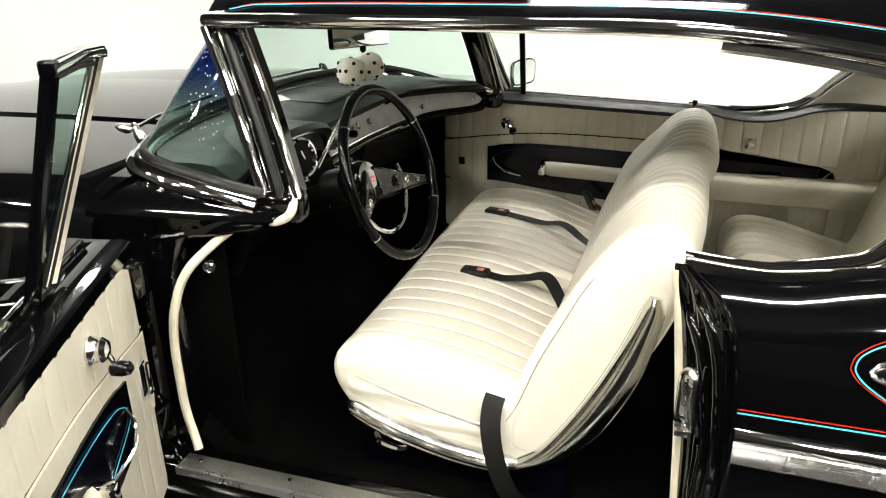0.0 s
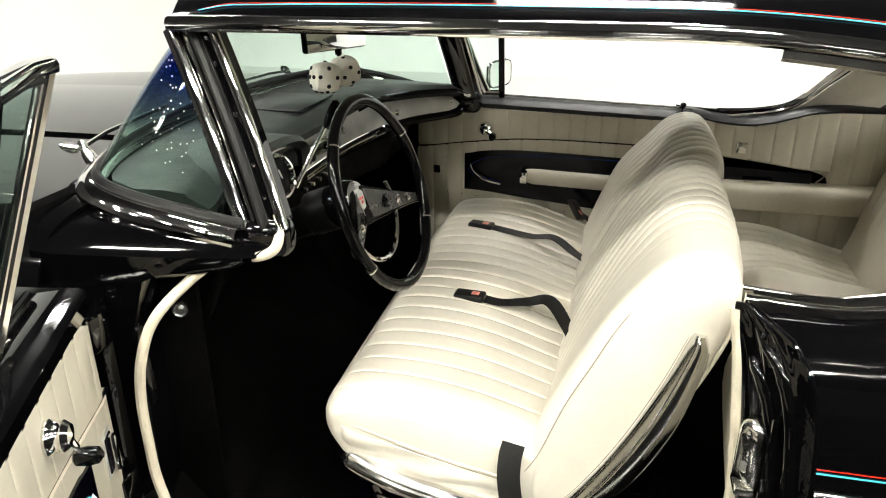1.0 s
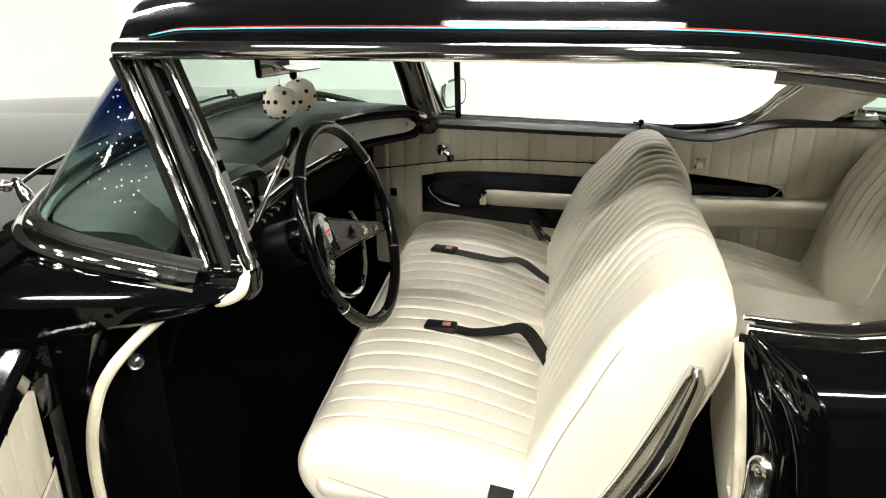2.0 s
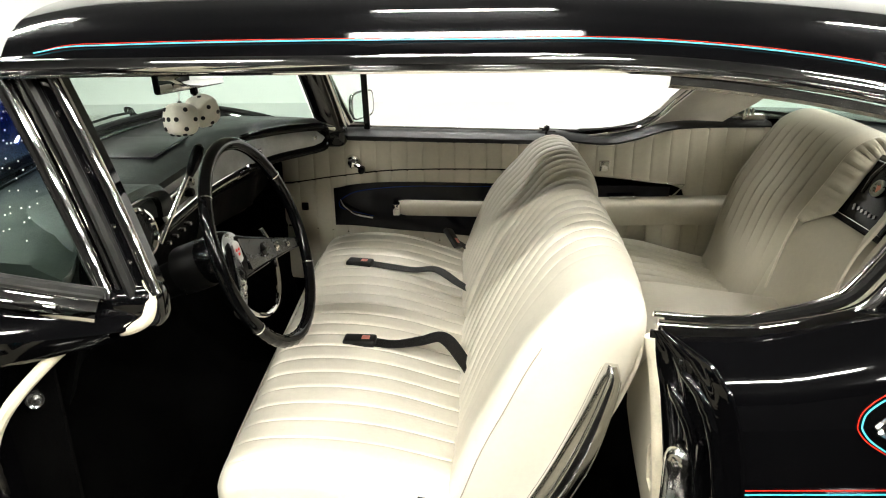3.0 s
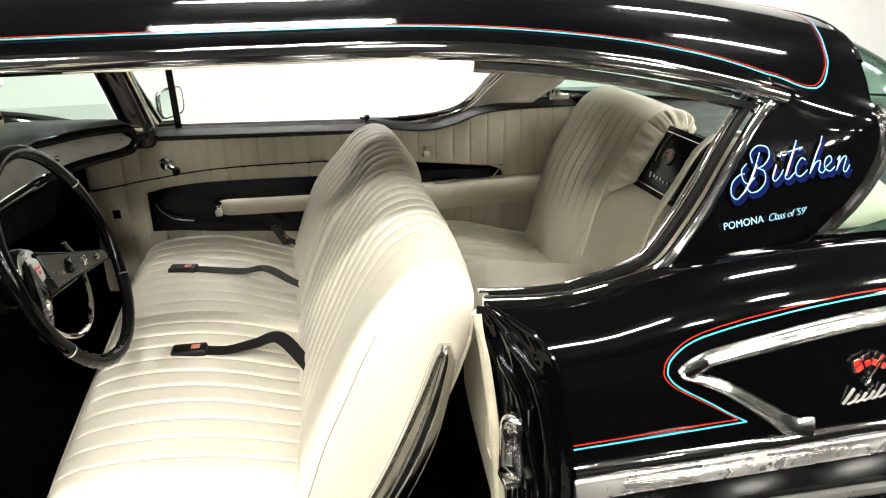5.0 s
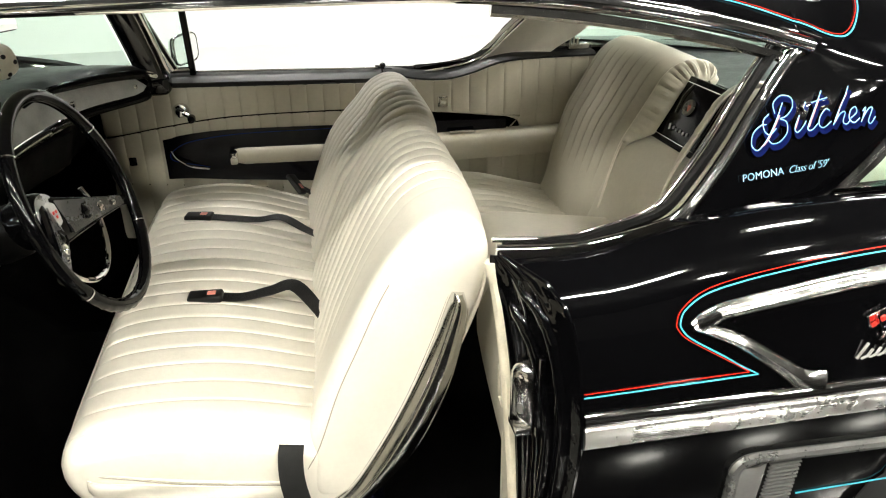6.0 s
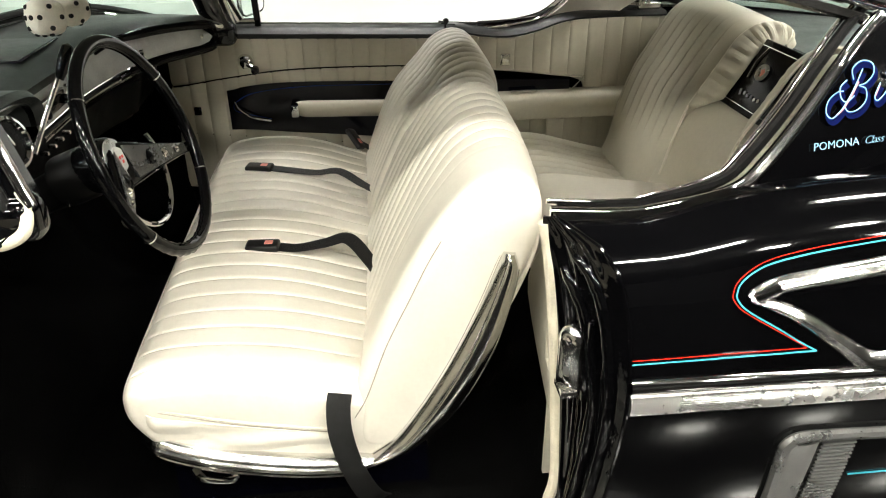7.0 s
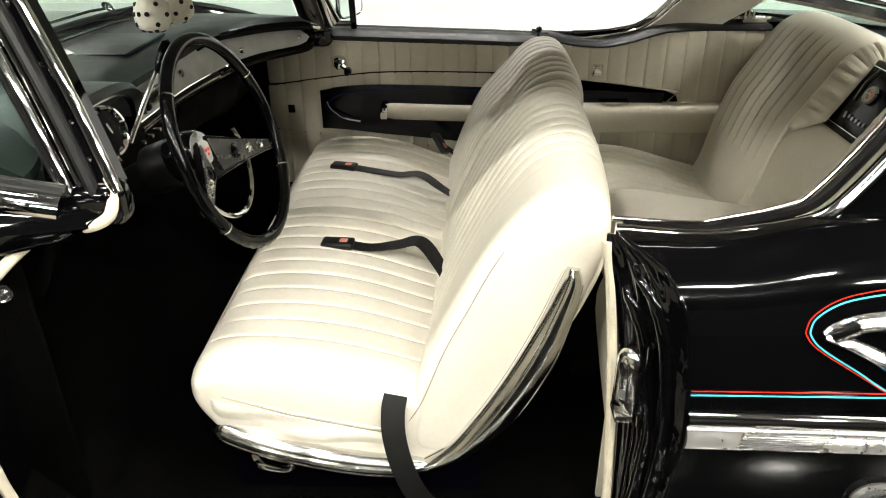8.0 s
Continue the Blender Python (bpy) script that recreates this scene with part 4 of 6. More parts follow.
    part("crank_arm", sweep([base + face * 0.028, base.lerp(knob, 0.6) + face * 0.02, knob + face * 0.004], ring(0.007, 8, 0.004), up=face), CHROME, crank)
    part("crank_knob", lathe([(0, 0.006), (0.004, 0.012), (0.02, 0.014), (0.034, 0.012), (0.04, 0.004)], knob, face, 16), BAKELITE, crank, "black plastic knob")
    # inside latch handle ahead of the insert
    part("vent_knob", block((0.03, 0.012, 0.036), T(0.075, 0.010, 0.692), 0.006, turn=Matrix((along, face, (0, 0, 1))).transposed()), DARKVINYL if flip > 0 else CHROME, shell)
    if flip < 0:
        square = Matrix((along, face, (0, 0, 1))).transposed()
        plate = part("latch_plate", block((0.046, 0.010, 0.088), T(0.085, 0.012, 0.705), 0.004, turn=square), SILVER, shell, "silver plate of the inside latch")
        part("latch_recess", block((0.030, 0.004, 0.068), T(0.085, 0.0175, 0.705), 0.001, turn=square), DARKVINYL, plate)
        part("latch_handle", block((0.016, 0.014, 0.072), T(0.082, 0.024, 0.703), 0.005, turn=square), CHROME, plate, "chrome inside latch handle")
        for k in range(3):
            part("corner_stitch", block((0.0025, 0.004, 0.020), T(0.022 + 0.030 * k, 0.004, 0.925 - 0.012 * (k == 0)), 0.001, turn=square), THREAD, shell, "dark stitch in the trim's corner")
    # black cap along the window sill
    fall = lambda u: 0.032 * u - 0.003 if flip > 0 else 0.0
    part("sill_cap", sweep([T(u, -0.045, 0.962 - fall(u)) for u in np.linspace(0.0, 1.0, 20)], [(-0.055, -0.02), (0.05, -0.02), (0.05, -0.004), (0.035, 0.010), (-0.04, 0.014), (-0.055, 0.006)], up=(0, 0, 1)), PAINT if flip < 0 else RUBBER, shell, "black window sill")
    part("sill_strip", sweep([T(u, -0.075, 0.980 - fall(u)) for u in np.linspace(0.02, 1.0, 20)], ring(0.007 if flip < 0 else 0.003, 8)), CHROME, shell)
    # quarter light: frame, bar and pane
    ft, fb = (0.105, 1.352), (0.245, 0.985)
    bt, bb = (0.315, 1.352), (0.312, 0.97)
    P = lambda u, z, k=0.0: T(u, lean(z) + k, z)
    post = catmull([P(*fb), P(0.222, 1.04), P(0.155, 1.22), P(*ft)], 16)
    part("vent_frame", sweep(post, [(-0.012, -0.009), (0.012, -0.009), (0.012, 0.006), (0.0, 0.011), (-0.012, 0.006)], up=face), CHROME, shell, "chrome vent window frame")
    part("vent_frame", sweep([p + along * 0.022 for p in [Vector(q) for q in post]], ring(0.0045, 8), up=face), CHROME, shell)
    part("vent_seal", sweep([p + along * 0.012 for p in [Vector(q) for q in post]], ring(0.007, 8), up=face), RUBBER, shell)
    part("vent_top", sweep([P(0.10, 1.350), P(0.2, 1.358), P(0.325, 1.352)], [(-0.011, -0.010), (0.0, -0.013), (0.011, -0.010), (0.013, 0.0), (0.009, 0.009), (0.0, 0.012), (-0.009, 0.009), (-0.013, 0.0)]), CHROME if flip < 0 else PAINT, shell)
    part("vent_top_seal", sweep([P(0.125, 1.334), P(0.2, 1.340), P(0.31, 1.336)], ring(0.006, 8)), RUBBER, shell)
    part("vent_cap", block((0.026, 0.024, 0.024), P(0.320, 1.352), 0.005, turn=Matrix((along, face, (0, 0, 1))).transposed(), segments=3), BAKELITE, shell)
    part("vent_bar", sweep([P(*bb), P(0.314, 1.15), P(0.315, 1.340)], [(-0.007, -0.011), (0.007, -0.011), (0.011, -0.006), (0.011, 0.006), (0.006, 0.011), (-0.006, 0.011), (-0.011, 0.006), (-0.011, -0.006)], up=face), BAKELITE, shell, "black vent window bar")
    part("vent_sill", sweep([P(0.20, 0.99), P(0.25, 0.985), P(0.31, 0.985)], ring(0.010, 8)), CHROME, shell)
    g = part("vent_pane", thick([[P(fb[0] + (ft[0] - fb[0]) * j / 6, fb[1] + (ft[1] - fb[1]) * j / 6).lerp(P(bb[0], fb[1] + (bt[1] - fb[1]) * j / 6), i / 6) for j in range(7)] for i in range(7)], 0.004), GREEN_GLASS if flip < 0 else CLEAR_GLASS, shell, "tinted vent window pane")
    g.visible_shadow = False
    # outside mirror on the skin: a rounded frame round the glass, on a short curved arm
    mb, out_by = (0.28, 0.21) if flip > 0 else (0.20, 0.15)
    mx = T(mb, -out_by, 1.032)
    turn_by = Matrix.Rotation(radians(24), 3, "Z") if flip > 0 else Matrix.Rotation(radians(10), 3, "Z")
    fwd = (turn_by @ along if flip < 0 else Matrix.Rotation(radians(-24), 3, "Z") @ along).normalized()
    across = Vector((0, 0, 1)).cross(fwd).normalized()
    mirror = part("door_mirror", sweep(catmull([T(mb - 0.05, 0.06 - out_by, 0.955), T(mb - 0.045, 0.025 - out_by, 0.975), tuple(mx - fwd * 0.03 + Vector((0, 0, -0.03)))], 12), ring(0.011, 10), up=face), CHROME, shell, "chrome outside mirror")
    lip = [mx + across * (0.078 * math.copysign(abs(math.cos(a)) ** 0.45, math.cos(a))) + Vector((0, 0, 0.050 * math.copysign(abs(math.sin(a)) ** 0.45, math.sin(a)))) for a in np.linspace(0, 2 * math.pi, 41)[:-1]]
    shellrows = [[mx + (p - mx) * k - fwd * d for p in lip] for d, k in ((0.0, 1.0), (0.012, 1.0), (0.026, 0.86), (0.036, 0.5), (0.039, 0.1))]
    part("mirror_head", capped(shellrows), CHROME, mirror)
    part("mirror_frame", sweep(lip, ring(0.0045, 8), up=fwd, closed=True), SOFTCHROME, mirror)
    part("mirror_glass", capped([[mx + (p - mx) * 0.95 + fwd * d for p in lip] for d in (0.001, 0.003)]), MIRROR, mirror)
    return shell


build_door("driver_door", near_door, -1, "open driver door, cream vinyl inside")
build_door("passenger_door", far_door, 1, "closed passenger door, cream vinyl inside")

# ---- inside rear quarters ----
def far_side(u, w, z):
    return Vector((u, 0.74 - w, z))


def near_side(u, w, z):
    return Vector((u, -0.80 + w, z))


def sill_far(x):
    return smooth_interp(x, [(0.0, 0.938), (0.12, 0.918), (0.226, 0.911), (0.32, 0.928), (0.413, 0.957), (0.507, 0.968), (0.75, 0.970)])


for T, flip in ((far_side, 1), (near_side, -1)):
    trim = part("quarter_trim", thick(pleated_sheet(T, 0.01, 0.80, lambda u: smooth_interp(u, [(0.0, 0.818), (0.23, 0.793), (0.404, 0.772), (0.5, 0.745), (0.52, 0.70), (0.8, 0.70)]), sill_far, pitch=0.0665, phase=0.045, curve=lambda u, t: -0.04 * max(0, u - 0.45)), 0.01 * flip), SHADED_PANEL_VINYL, car, "cream vinyl rear side panel sewn in upright channels")
    part("lower_trim", thick(pleated_sheet(T, 0.01, 0.80, 0.36, 0.64, pitch=0.0665, phase=0.045), 0.01 * flip), SHADED_PANEL_VINYL, trim)
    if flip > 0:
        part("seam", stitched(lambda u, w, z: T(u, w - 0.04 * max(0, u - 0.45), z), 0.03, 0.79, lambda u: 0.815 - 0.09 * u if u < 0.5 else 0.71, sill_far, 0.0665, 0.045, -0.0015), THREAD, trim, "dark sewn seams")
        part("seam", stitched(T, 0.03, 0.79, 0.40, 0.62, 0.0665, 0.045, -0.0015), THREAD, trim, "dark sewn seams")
    part("ledge", thick([[T(u, d, z) for d, z in ((0.0, 0.712), (0.02, 0.709), (0.038, 0.702), (0.046, 0.689), (0.045, 0.648), (0.04, 0.624), (0.02, 0.618), (0.0, 0.616))] for u in np.linspace(0.01, 0.80, 24)], -0.008 * flip), SHADED_PANEL_VINYL, trim, "padded cream arm ledge")
    part("insert", thick([[T(u, 0.004, 0.70 + (smooth_interp(u, [(0.0, 0.768), (0.23, 0.762), (0.46, 0.756)]) - 0.70) * j / 4) for j in range(5)] for u in np.linspace(0.01, 0.455, 18)], 0.008 * flip), DARKVINYL, trim, "glossy black insert panel")
    part("trim_bead", sweep([T(u, 0.006, z) for u, z in ((0.01, 0.817), (0.12, 0.806), (0.23, 0.795), (0.32, 0.784), (0.404, 0.772), (0.508, 0.761), (0.48, 0.73), (0.452, 0.704))], ring(0.0045, 8), up=(0, 1, 0)), SOFTCHROME, trim, "thin bright bead")
    part("ashtray", block((0.038, 0.016, 0.042), T(0.21, 0.006, 0.835), 0.005), SOFTCHROME, trim, "small chrome ashtray")
    part("ashtray_handle", block((0.10, 0.014, 0.012), T(0.28, 0.03, 0.722), 0.004), SOFTCHROME, trim)
    part("sill_cap", sweep([T(u, -0.045, sill_far(u) + 0.008) for u in np.linspace(0.0, 0.80, 30)], [(-0.055, -0.007), (0.05, -0.007), (0.05, -0.001), (0.035, 0.010), (-0.04, 0.012), (-0.055, 0.004)]), RUBBER, trim, "black window sill")
part("lock_knob", lathe([(0, 0.006), (0.02, 0.006), (0.024, 0.011), (0.034, 0.010), (0.038, 0.003)], (0.0, 0.775, 0.940), (0, 0, 1), 14), BAKELITE, car, "black window stop")
part("window_clip", block((0.040, 0.014, 0.016), (0.014, 0.775, 0.950), 0.004), RUBBER, car)

# ---- front seat ----
front_seat = empty("front_bench_seat", (-0.35, -0.02, 0.27), "cream vinyl pleated front bench seat with chrome side trim", "car seat")
def fs(ob):
    return under(ob, front_seat)

BOTTOM = [(-0.745, 0.402), (-0.780, 0.455), (-0.812, 0.525), (-0.802, 0.582), (-0.74, 0.608), (-0.62, 0.612), (-0.50, 0.596), (-0.38, 0.560), (-0.27, 0.515), (-0.25, 0.44), (-0.32, 0.352), (-0.5, 0.345), (-0.68, 0.372)]
pl = [-0.675 + 0.0655 * k for k in range(21)]
fs(part("cushion", cushion(BOTTOM, -0.732, 0.69, 72, 0.062, (pl, 0.0041, lambda x, z: min(1.0, max(0.0, (z - 0.50) / 0.05)), lambda y: smooth_interp(y, [(-0.68, 0.35), (-0.30, 0.8), (0.0, 1.0)])), 0.55, lambda x, y, z: 0.004 * math.sin(9 * x + 5 * y) * math.sin(7 * y) if z > 0.5 else 0.005 * math.sin(14 * y + 8 * x) + 0.012 * noise.noise(Vector((x * 16, y * 9, z * 22)))), VINYL, label="cream vinyl cushion with sewn pleats"))

def back_outline(k=0.0, h=0.0):
    return [(-0.355, 0.43), (-0.345, 0.53), (-0.300, 0.66), (-0.235, 0.80), (-0.175 + k, 0.90 + h), (-0.115 + k, 0.965 + h), (-0.045 + k, 0.985 + h), (0.010 + k, 0.955 + h), (0.020 + k, 0.88 + h), (-0.02, 0.76), (-0.085, 0.62), (-0.16, 0.48), (-0.25, 0.40), (-0.32, 0.395)]

reach = lambda x, z: min(1.0, max(0.0, (z - 0.52) / 0.05))
sway = lambda y: smooth_interp(y, [(-0.735, -0.018), (-0.6, -0.006), (-0.48, 0.004), (-0.2, 0.015), (0.06, 0.024), (0.3, 0.029), (0.69, 0.030)])
wrinkle = lambda x, y, z: 0.003 * noise.noise(Vector((x * 9, y * 5, z * 4))) + 0.0015 * noise.noise(Vector((x * 26, y * 14, z * 9 + 3)))
fs(part("backrest", cushion(back_outline(0.022, -0.008), 0.055, 0.69, 72, 0.10, ([0.112 + 0.0535 * k for k in range(11)], 0.0130, reach), 0.6, lambda x, y, z: 0.012 * math.exp(-((y - 0.38) / 0.2) ** 2) * max(0, (z - 0.8)) * 4 + wrinkle(x, y, z), sway), VINYL, label="pleated cream backrest on the passenger half"))
fs(part("backrest", cushion(back_outline(), -0.735, 0.066, 72, 0.055, ([-0.61 + 0.0535 * k for k in range(13)], 0.0115, reach, lambda y: smooth_interp(y, [(-0.62, 0.0), (-0.45, 0.30), (-0.20, 1.0)])), 0.6, lambda x, y, z: 0.010 * math.exp(-((y + 0.35) / 0.22) ** 2) * max(0, (z - 0.8)) * 4 + wrinkle(x, y, z), sway), VINYL, label="pleated cream backrest on the driver half"))
# sewn edge of the side facing
seam = catmull([(-0.372, -0.730, 0.479), (-0.340, -0.735, 0.541), (-0.296, -0.735, 0.661), (-0.250, -0.735, 0.759), (-0.210, -0.732, 0.841), (-0.168, -0.722, 0.905)], 30)
fs(part("seam", sweep(seam, ring(0.0013, 6), up=(0, 1, 0.1)), SEAM, label="sewn seam"))
rear_edge = catmull([(-0.066, -0.68, 0.975), (-0.018, -0.70, 0.93), (-0.010, -0.715, 0.86), (-0.041, -0.718, 0.765), (-0.086, -0.718, 0.67)], 30)
fs(part("piping", sweep(rear_edge, ring(0.0045, 8), up=(0, 1, 0.1)), PIPING))
fs(part("piping", sweep(catmull([(-0.806, -0.66, 0.572), (-0.795, -0.705, 0.568), (-0.75, -0.727, 0.550), (-0.68, -0.730, 0.528), (-0.60, -0.732, 0.505), (-0.50, -0.732, 0.482), (-0.38, -0.732, 0.458)], 40), ring(0.0035, 8)), PIPING))
fs(part("seam", sweep(catmull([(-0.812, -0.60, 0.556), (-0.808, -0.665, 0.556), (-0.792, -0.708, 0.553), (-0.75, -0.730, 0.545), (-0.68, -0.732, 0.523), (-0.60, -0.734, 0.500), (-0.50, -0.734, 0.477), (-0.38, -0.734, 0.453)], 40), ring(0.0012, 6)), SEAM))
fs(part("piping", sweep(catmull([(-0.806, -0.66, 0.572), (-0.815, -0.5, 0.562), (-0.816, 0.0, 0.562), (-0.814, 0.5, 0.562), (-0.79, 0.66, 0.56)], 40), ring(0.004, 8)), PIPING))
# chrome trim of the seat side: a bowed blade up the back, and a rail along the base
blade = []
cu_f = catmull([(-0.338, 0.392), (-0.288, 0.434), (-0.228, 0.523), (-0.171, 0.629), (-0.120, 0.746), (-0.090, 0.828), (-0.078, 0.853)], 40)
cu_r = catmull([(-0.330, 0.366), (-0.242, 0.402), (-0.171, 0.472), (-0.124, 0.548), (-0.081, 0.641), (-0.056, 0.736), (-0.043, 0.806), (-0.050, 0.848)], 40)
for n_row, ((xa, za), (xb, zb)) in enumerate(zip(cu_f, cu_r)):
    row = []
    tip = min(1.0, 0.70 + (39 - n_row) * 0.12)
    for k in range(49):
        t = k / 48
        bow = 0.026 * math.sin(math.pi * min(1.0, max(0.0, (t - 0.06) / 0.90))) ** 0.75 if 0.06 < t < 0.96 else 0.0
        lip = 0.004 * math.exp(-((t - 0.03) / 0.02) ** 2) - 0.003 * math.exp(-((t - 0.33) / 0.02) ** 2)
        row.append((xa + (xb - xa) * t, -0.726 - (0.006 + bow + lip) * tip, za + (zb - za) * t))
    row += [(xb, -0.69, zb), (xa, -0.69, za)]
    blade.append(row)
fs(part("side_blade", capped(blade), SOFTCHROME, label="bowed chrome blade on the seat side"))
railp = catmull([(-0.790, -0.690, 0.452), (-0.755, -0.722, 0.450), (-0.70, -0.736, 0.434), (-0.62, -0.742, 0.411), (-0.50, -0.745, 0.386), (-0.40, -0.745, 0.377), (-0.32, -0.742, 0.381)], 40)
fs(part("side_rail", sweep(railp, [(-0.02, -0.024), (0.004, -0.026), (0.011, -0.022), (0.014, -0.016), (0.012, -0.011), (0.018, -0.007), (0.021, 0.0), (0.019, 0.006), (0.013, 0.009), (0.014, 0.014), (0.009, 0.021), (0.0, 0.026), (-0.02, 0.026)], scale=[min(1.0, 0.45 + 0.08 * k, 0.3 + 0.12 * (39 - k)) for k in range(40)]), SOFTCHROME, label="ribbed chrome rail along the seat base"))
# loose skirt below the cushion's seam, creased where it is pulled under the rail
skirt = []
for k in range(60):
    t = k / 59
    x = -0.785 + 0.40 * t
    zt, zb = 0.548 - 0.095 * t ** 0.8, 0.455 - 0.085 * min(1.0, t * 1.2) ** 0.8
    row = []
    for j in range(17):
        v = j / 16
        fold = 0.006 * math.sin(7 * v + 9 * t) * math.sin(math.pi * v) + 0.004 * noise.noise(Vector((t * 7, v * 5, 1.5))) * math.sin(math.pi * v)
        turn_in = 0.030 * max(0.0, 1 - t / 0.08) ** 2
        row.append((x + 0.012 * v * (1 - t), -0.7365 - fold - 0.003 * math.sin(math.pi * v) + 0.010 * v ** 2 + turn_in, zt + (zb - zt) * v))
    skirt.append(row)
fs(part("skirt", thick(skirt, 0.003), VINYL, label="creased cream vinyl skirt under the cushion"))
base_ring = []
for x in np.linspace(-0.74, -0.22, 10):
    base_ring.append([(x, -0.715, 0.275), (x, -0.722, 0.30), (x, -0.715, 0.385), (x, 0.68, 0.385), (x, 0.68, 0.275)])
fs(part("seat_base", capped(base_ring), DARKVINYL, label="black seat base"))
fs(part("adjuster_handle", sweep(catmull([(-0.70, -0.72, 0.375), (-0.68, -0.742, 0.372), (-0.63, -0.745, 0.364), (-0.615, -0.735, 0.366)], 16), ring(0.009, 8)), CHROME))
for sx in (-0.70, -0.28):
    fs(part("seat_track", block((0.10, 0.04, 0.03), (sx, -0.66, 0.285), 0.004), JAMB))

# ---- seat belts ----
def belt(name, path, width, normals, label, buckle=None):
    thing = empty(name, Vector(path[0]), label, "seat belt", "seat belts")
    p = catmull(path, 40)
    n = catmull(normals, 40)
    under(part("webbing", ribbon(p, n, width, 0.002, 0.0022), WEB), thing)
    if buckle is not None:
        at, turn = buckle
        b = under(part("buckle", block((0.085, 0.046, 0.020), at, 0.007, turn=turn, segments=3), RUBBER, label="black plastic buckle"), thing)
        rel = under(part("release_button", block((0.022, 0.020, 0.006), Vector(at) + turn @ Vector((-0.016, 0, 0.009)), 0.003, turn=turn), BUTTON, label="red release button"), thing)
        under(rel, b)
    return thing


belt("seat_belt", [(-0.27, 0.235, 0.545), (-0.33, 0.258, 0.575), (-0.40, 0.300, 0.605), (-0.47, 0.315, 0.598), (-0.55, 0.325, 0.606), (-0.62, 0.340, 0.612)], 0.042, [(0.3, 0, 1), (0.2, 0, 1), (0.25, -0.1, 1), (0, 0, 1), (0, 0, 1), (0, 0, 1)], "black lap belt with red-button buckle lying on the cushion", ((-0.650, 0.342, 0.617), Euler((0, 0, radians(168))).to_matrix()))
belt("seat_belt", [(-0.29, -0.30, 0.545), (-0.32, -0.27, 0.590), (-0.37, -0.215, 0.628), (-0.43, -0.205, 0.614), (-0.50, -0.20, 0.602), (-0.56, -0.192, 0.606)], 0.042, [(0.6, -0.3, 1), (0.5, -0.3, 1), (0.1, -0.25, 1), (-0.2, -0.1, 1), (0, 0, 1), (0, 0, 1)], "black lap belt with red-button buckle, its webbing arched", ((-0.588, -0.190, 0.611), Euler((0, 0, radians(176))).to_matrix()))
belt("seat_belt", [(-0.392, -0.728, 0.553), (-0.397, -0.742, 0.525), (-0.396, -0.758, 0.48), (-0.383, -0.772, 0.42), (-0.362, -0.778, 0.36), (-0.340, -0.772, 0.31), (-0.32, -0.75, 0.275)], 0.048, [(0.05, -1, 0.35), (0, -1, 0.3), (0, -1, 0.15), (0.0, -1, 0.1), (0.0, -1, 0.1), (0.1, -1, 0.1), (0.1, -1, 0.1)], "black lap belt hanging over the cushion's side")
belt("seat_belt", [(-0.27, 0.60, 0.53), (-0.30, 0.61, 0.565), (-0.34, 0.615, 0.59)], 0.042, [(0.5, 0, 1), (0.3, 0, 1), (0.1, 0, 1)], "black lap belt end tucked in by the backrest", ((-0.345, 0.61, 0.602), Euler((0.5, -0.7, radians(130))).to_matrix()))

# ---- rear seat ----
rear_seat = empty("rear_bench_seat", (0.6, 0, 0.38), "cream vinyl rear bench seat with a speaker in its back", "car seat")
def rs(ob):
    return under(ob, rear_seat)

RB = [(0.17, 0.40), (0.140, 0.46), (0.15, 0.54), (0.21, 0.580), (0.33, 0.572), (0.48, 0.530), (0.64, 0.485), (0.70, 0.45), (0.66, 0.40), (0.4, 0.39)]
for y0, y1 in ((0.10, 0.70), (-0.70, -0.20)):
    rs(part("cushion", cushion(RB, y0, y1, 48, 0.05, ([y0 + 0.06 + 0.055 * k for k in range(9)], 0.008, lambda x, z: min(1.0, max(0.0, (z - 0.45) / 0.04))), 0.5), SHADED_REAR_VINYL))
rs(part("valance", block((0.03, 1.36, 0.16), (0.185, 0, 0.345), 0.01), SHADED_REAR_VINYL, label="cream vinyl seat front"))
RC = [(0.17, 0.40), (0.145, 0.46), (0.15, 0.58), (0.175, 0.638), (0.24, 0.646), (0.40, 0.622), (0.56, 0.598), (0.65, 0.57), (0.66, 0.42), (0.4, 0.39)]
# kept in the undimmed seat vinyl, so that it looks lit
rs(part("middle_cushion", cushion(RC, -0.42, 0.105, 56, 0.008, None, 0.5), VINYL, label="raised smooth cream middle cushion"))
rs(part("piping", sweep(catmull([(0.16, 0.100, 0.61), (0.19, 0.101, 0.638), (0.25, 0.101, 0.643), (0.40, 0.101, 0.620), (0.56, 0.101, 0.596)], 24), ring(0.003, 8)), PIPING))
RBACK = [(0.56, 0.44), (0.588, 0.56), (0.618, 0.70), (0.655, 0.815), (0.694, 0.885), (0.728, 0.945), (0.772, 1.012), (0.815, 1.045), (0.865, 1.058), (0.925, 1.042), (0.965, 0.985), (0.975, 0.80), (0.86, 0.55), (0.72, 0.43)]
INNER = [(0.600, 0.60), (0.632, 0.73), (0.662, 0.82), (0.702, 0.886), (0.738, 0.945), (0.776, 1.008), (0.818, 1.043), (0.866, 1.056), (0.918, 1.045), (0.945, 1.005), (0.952, 0.93)]


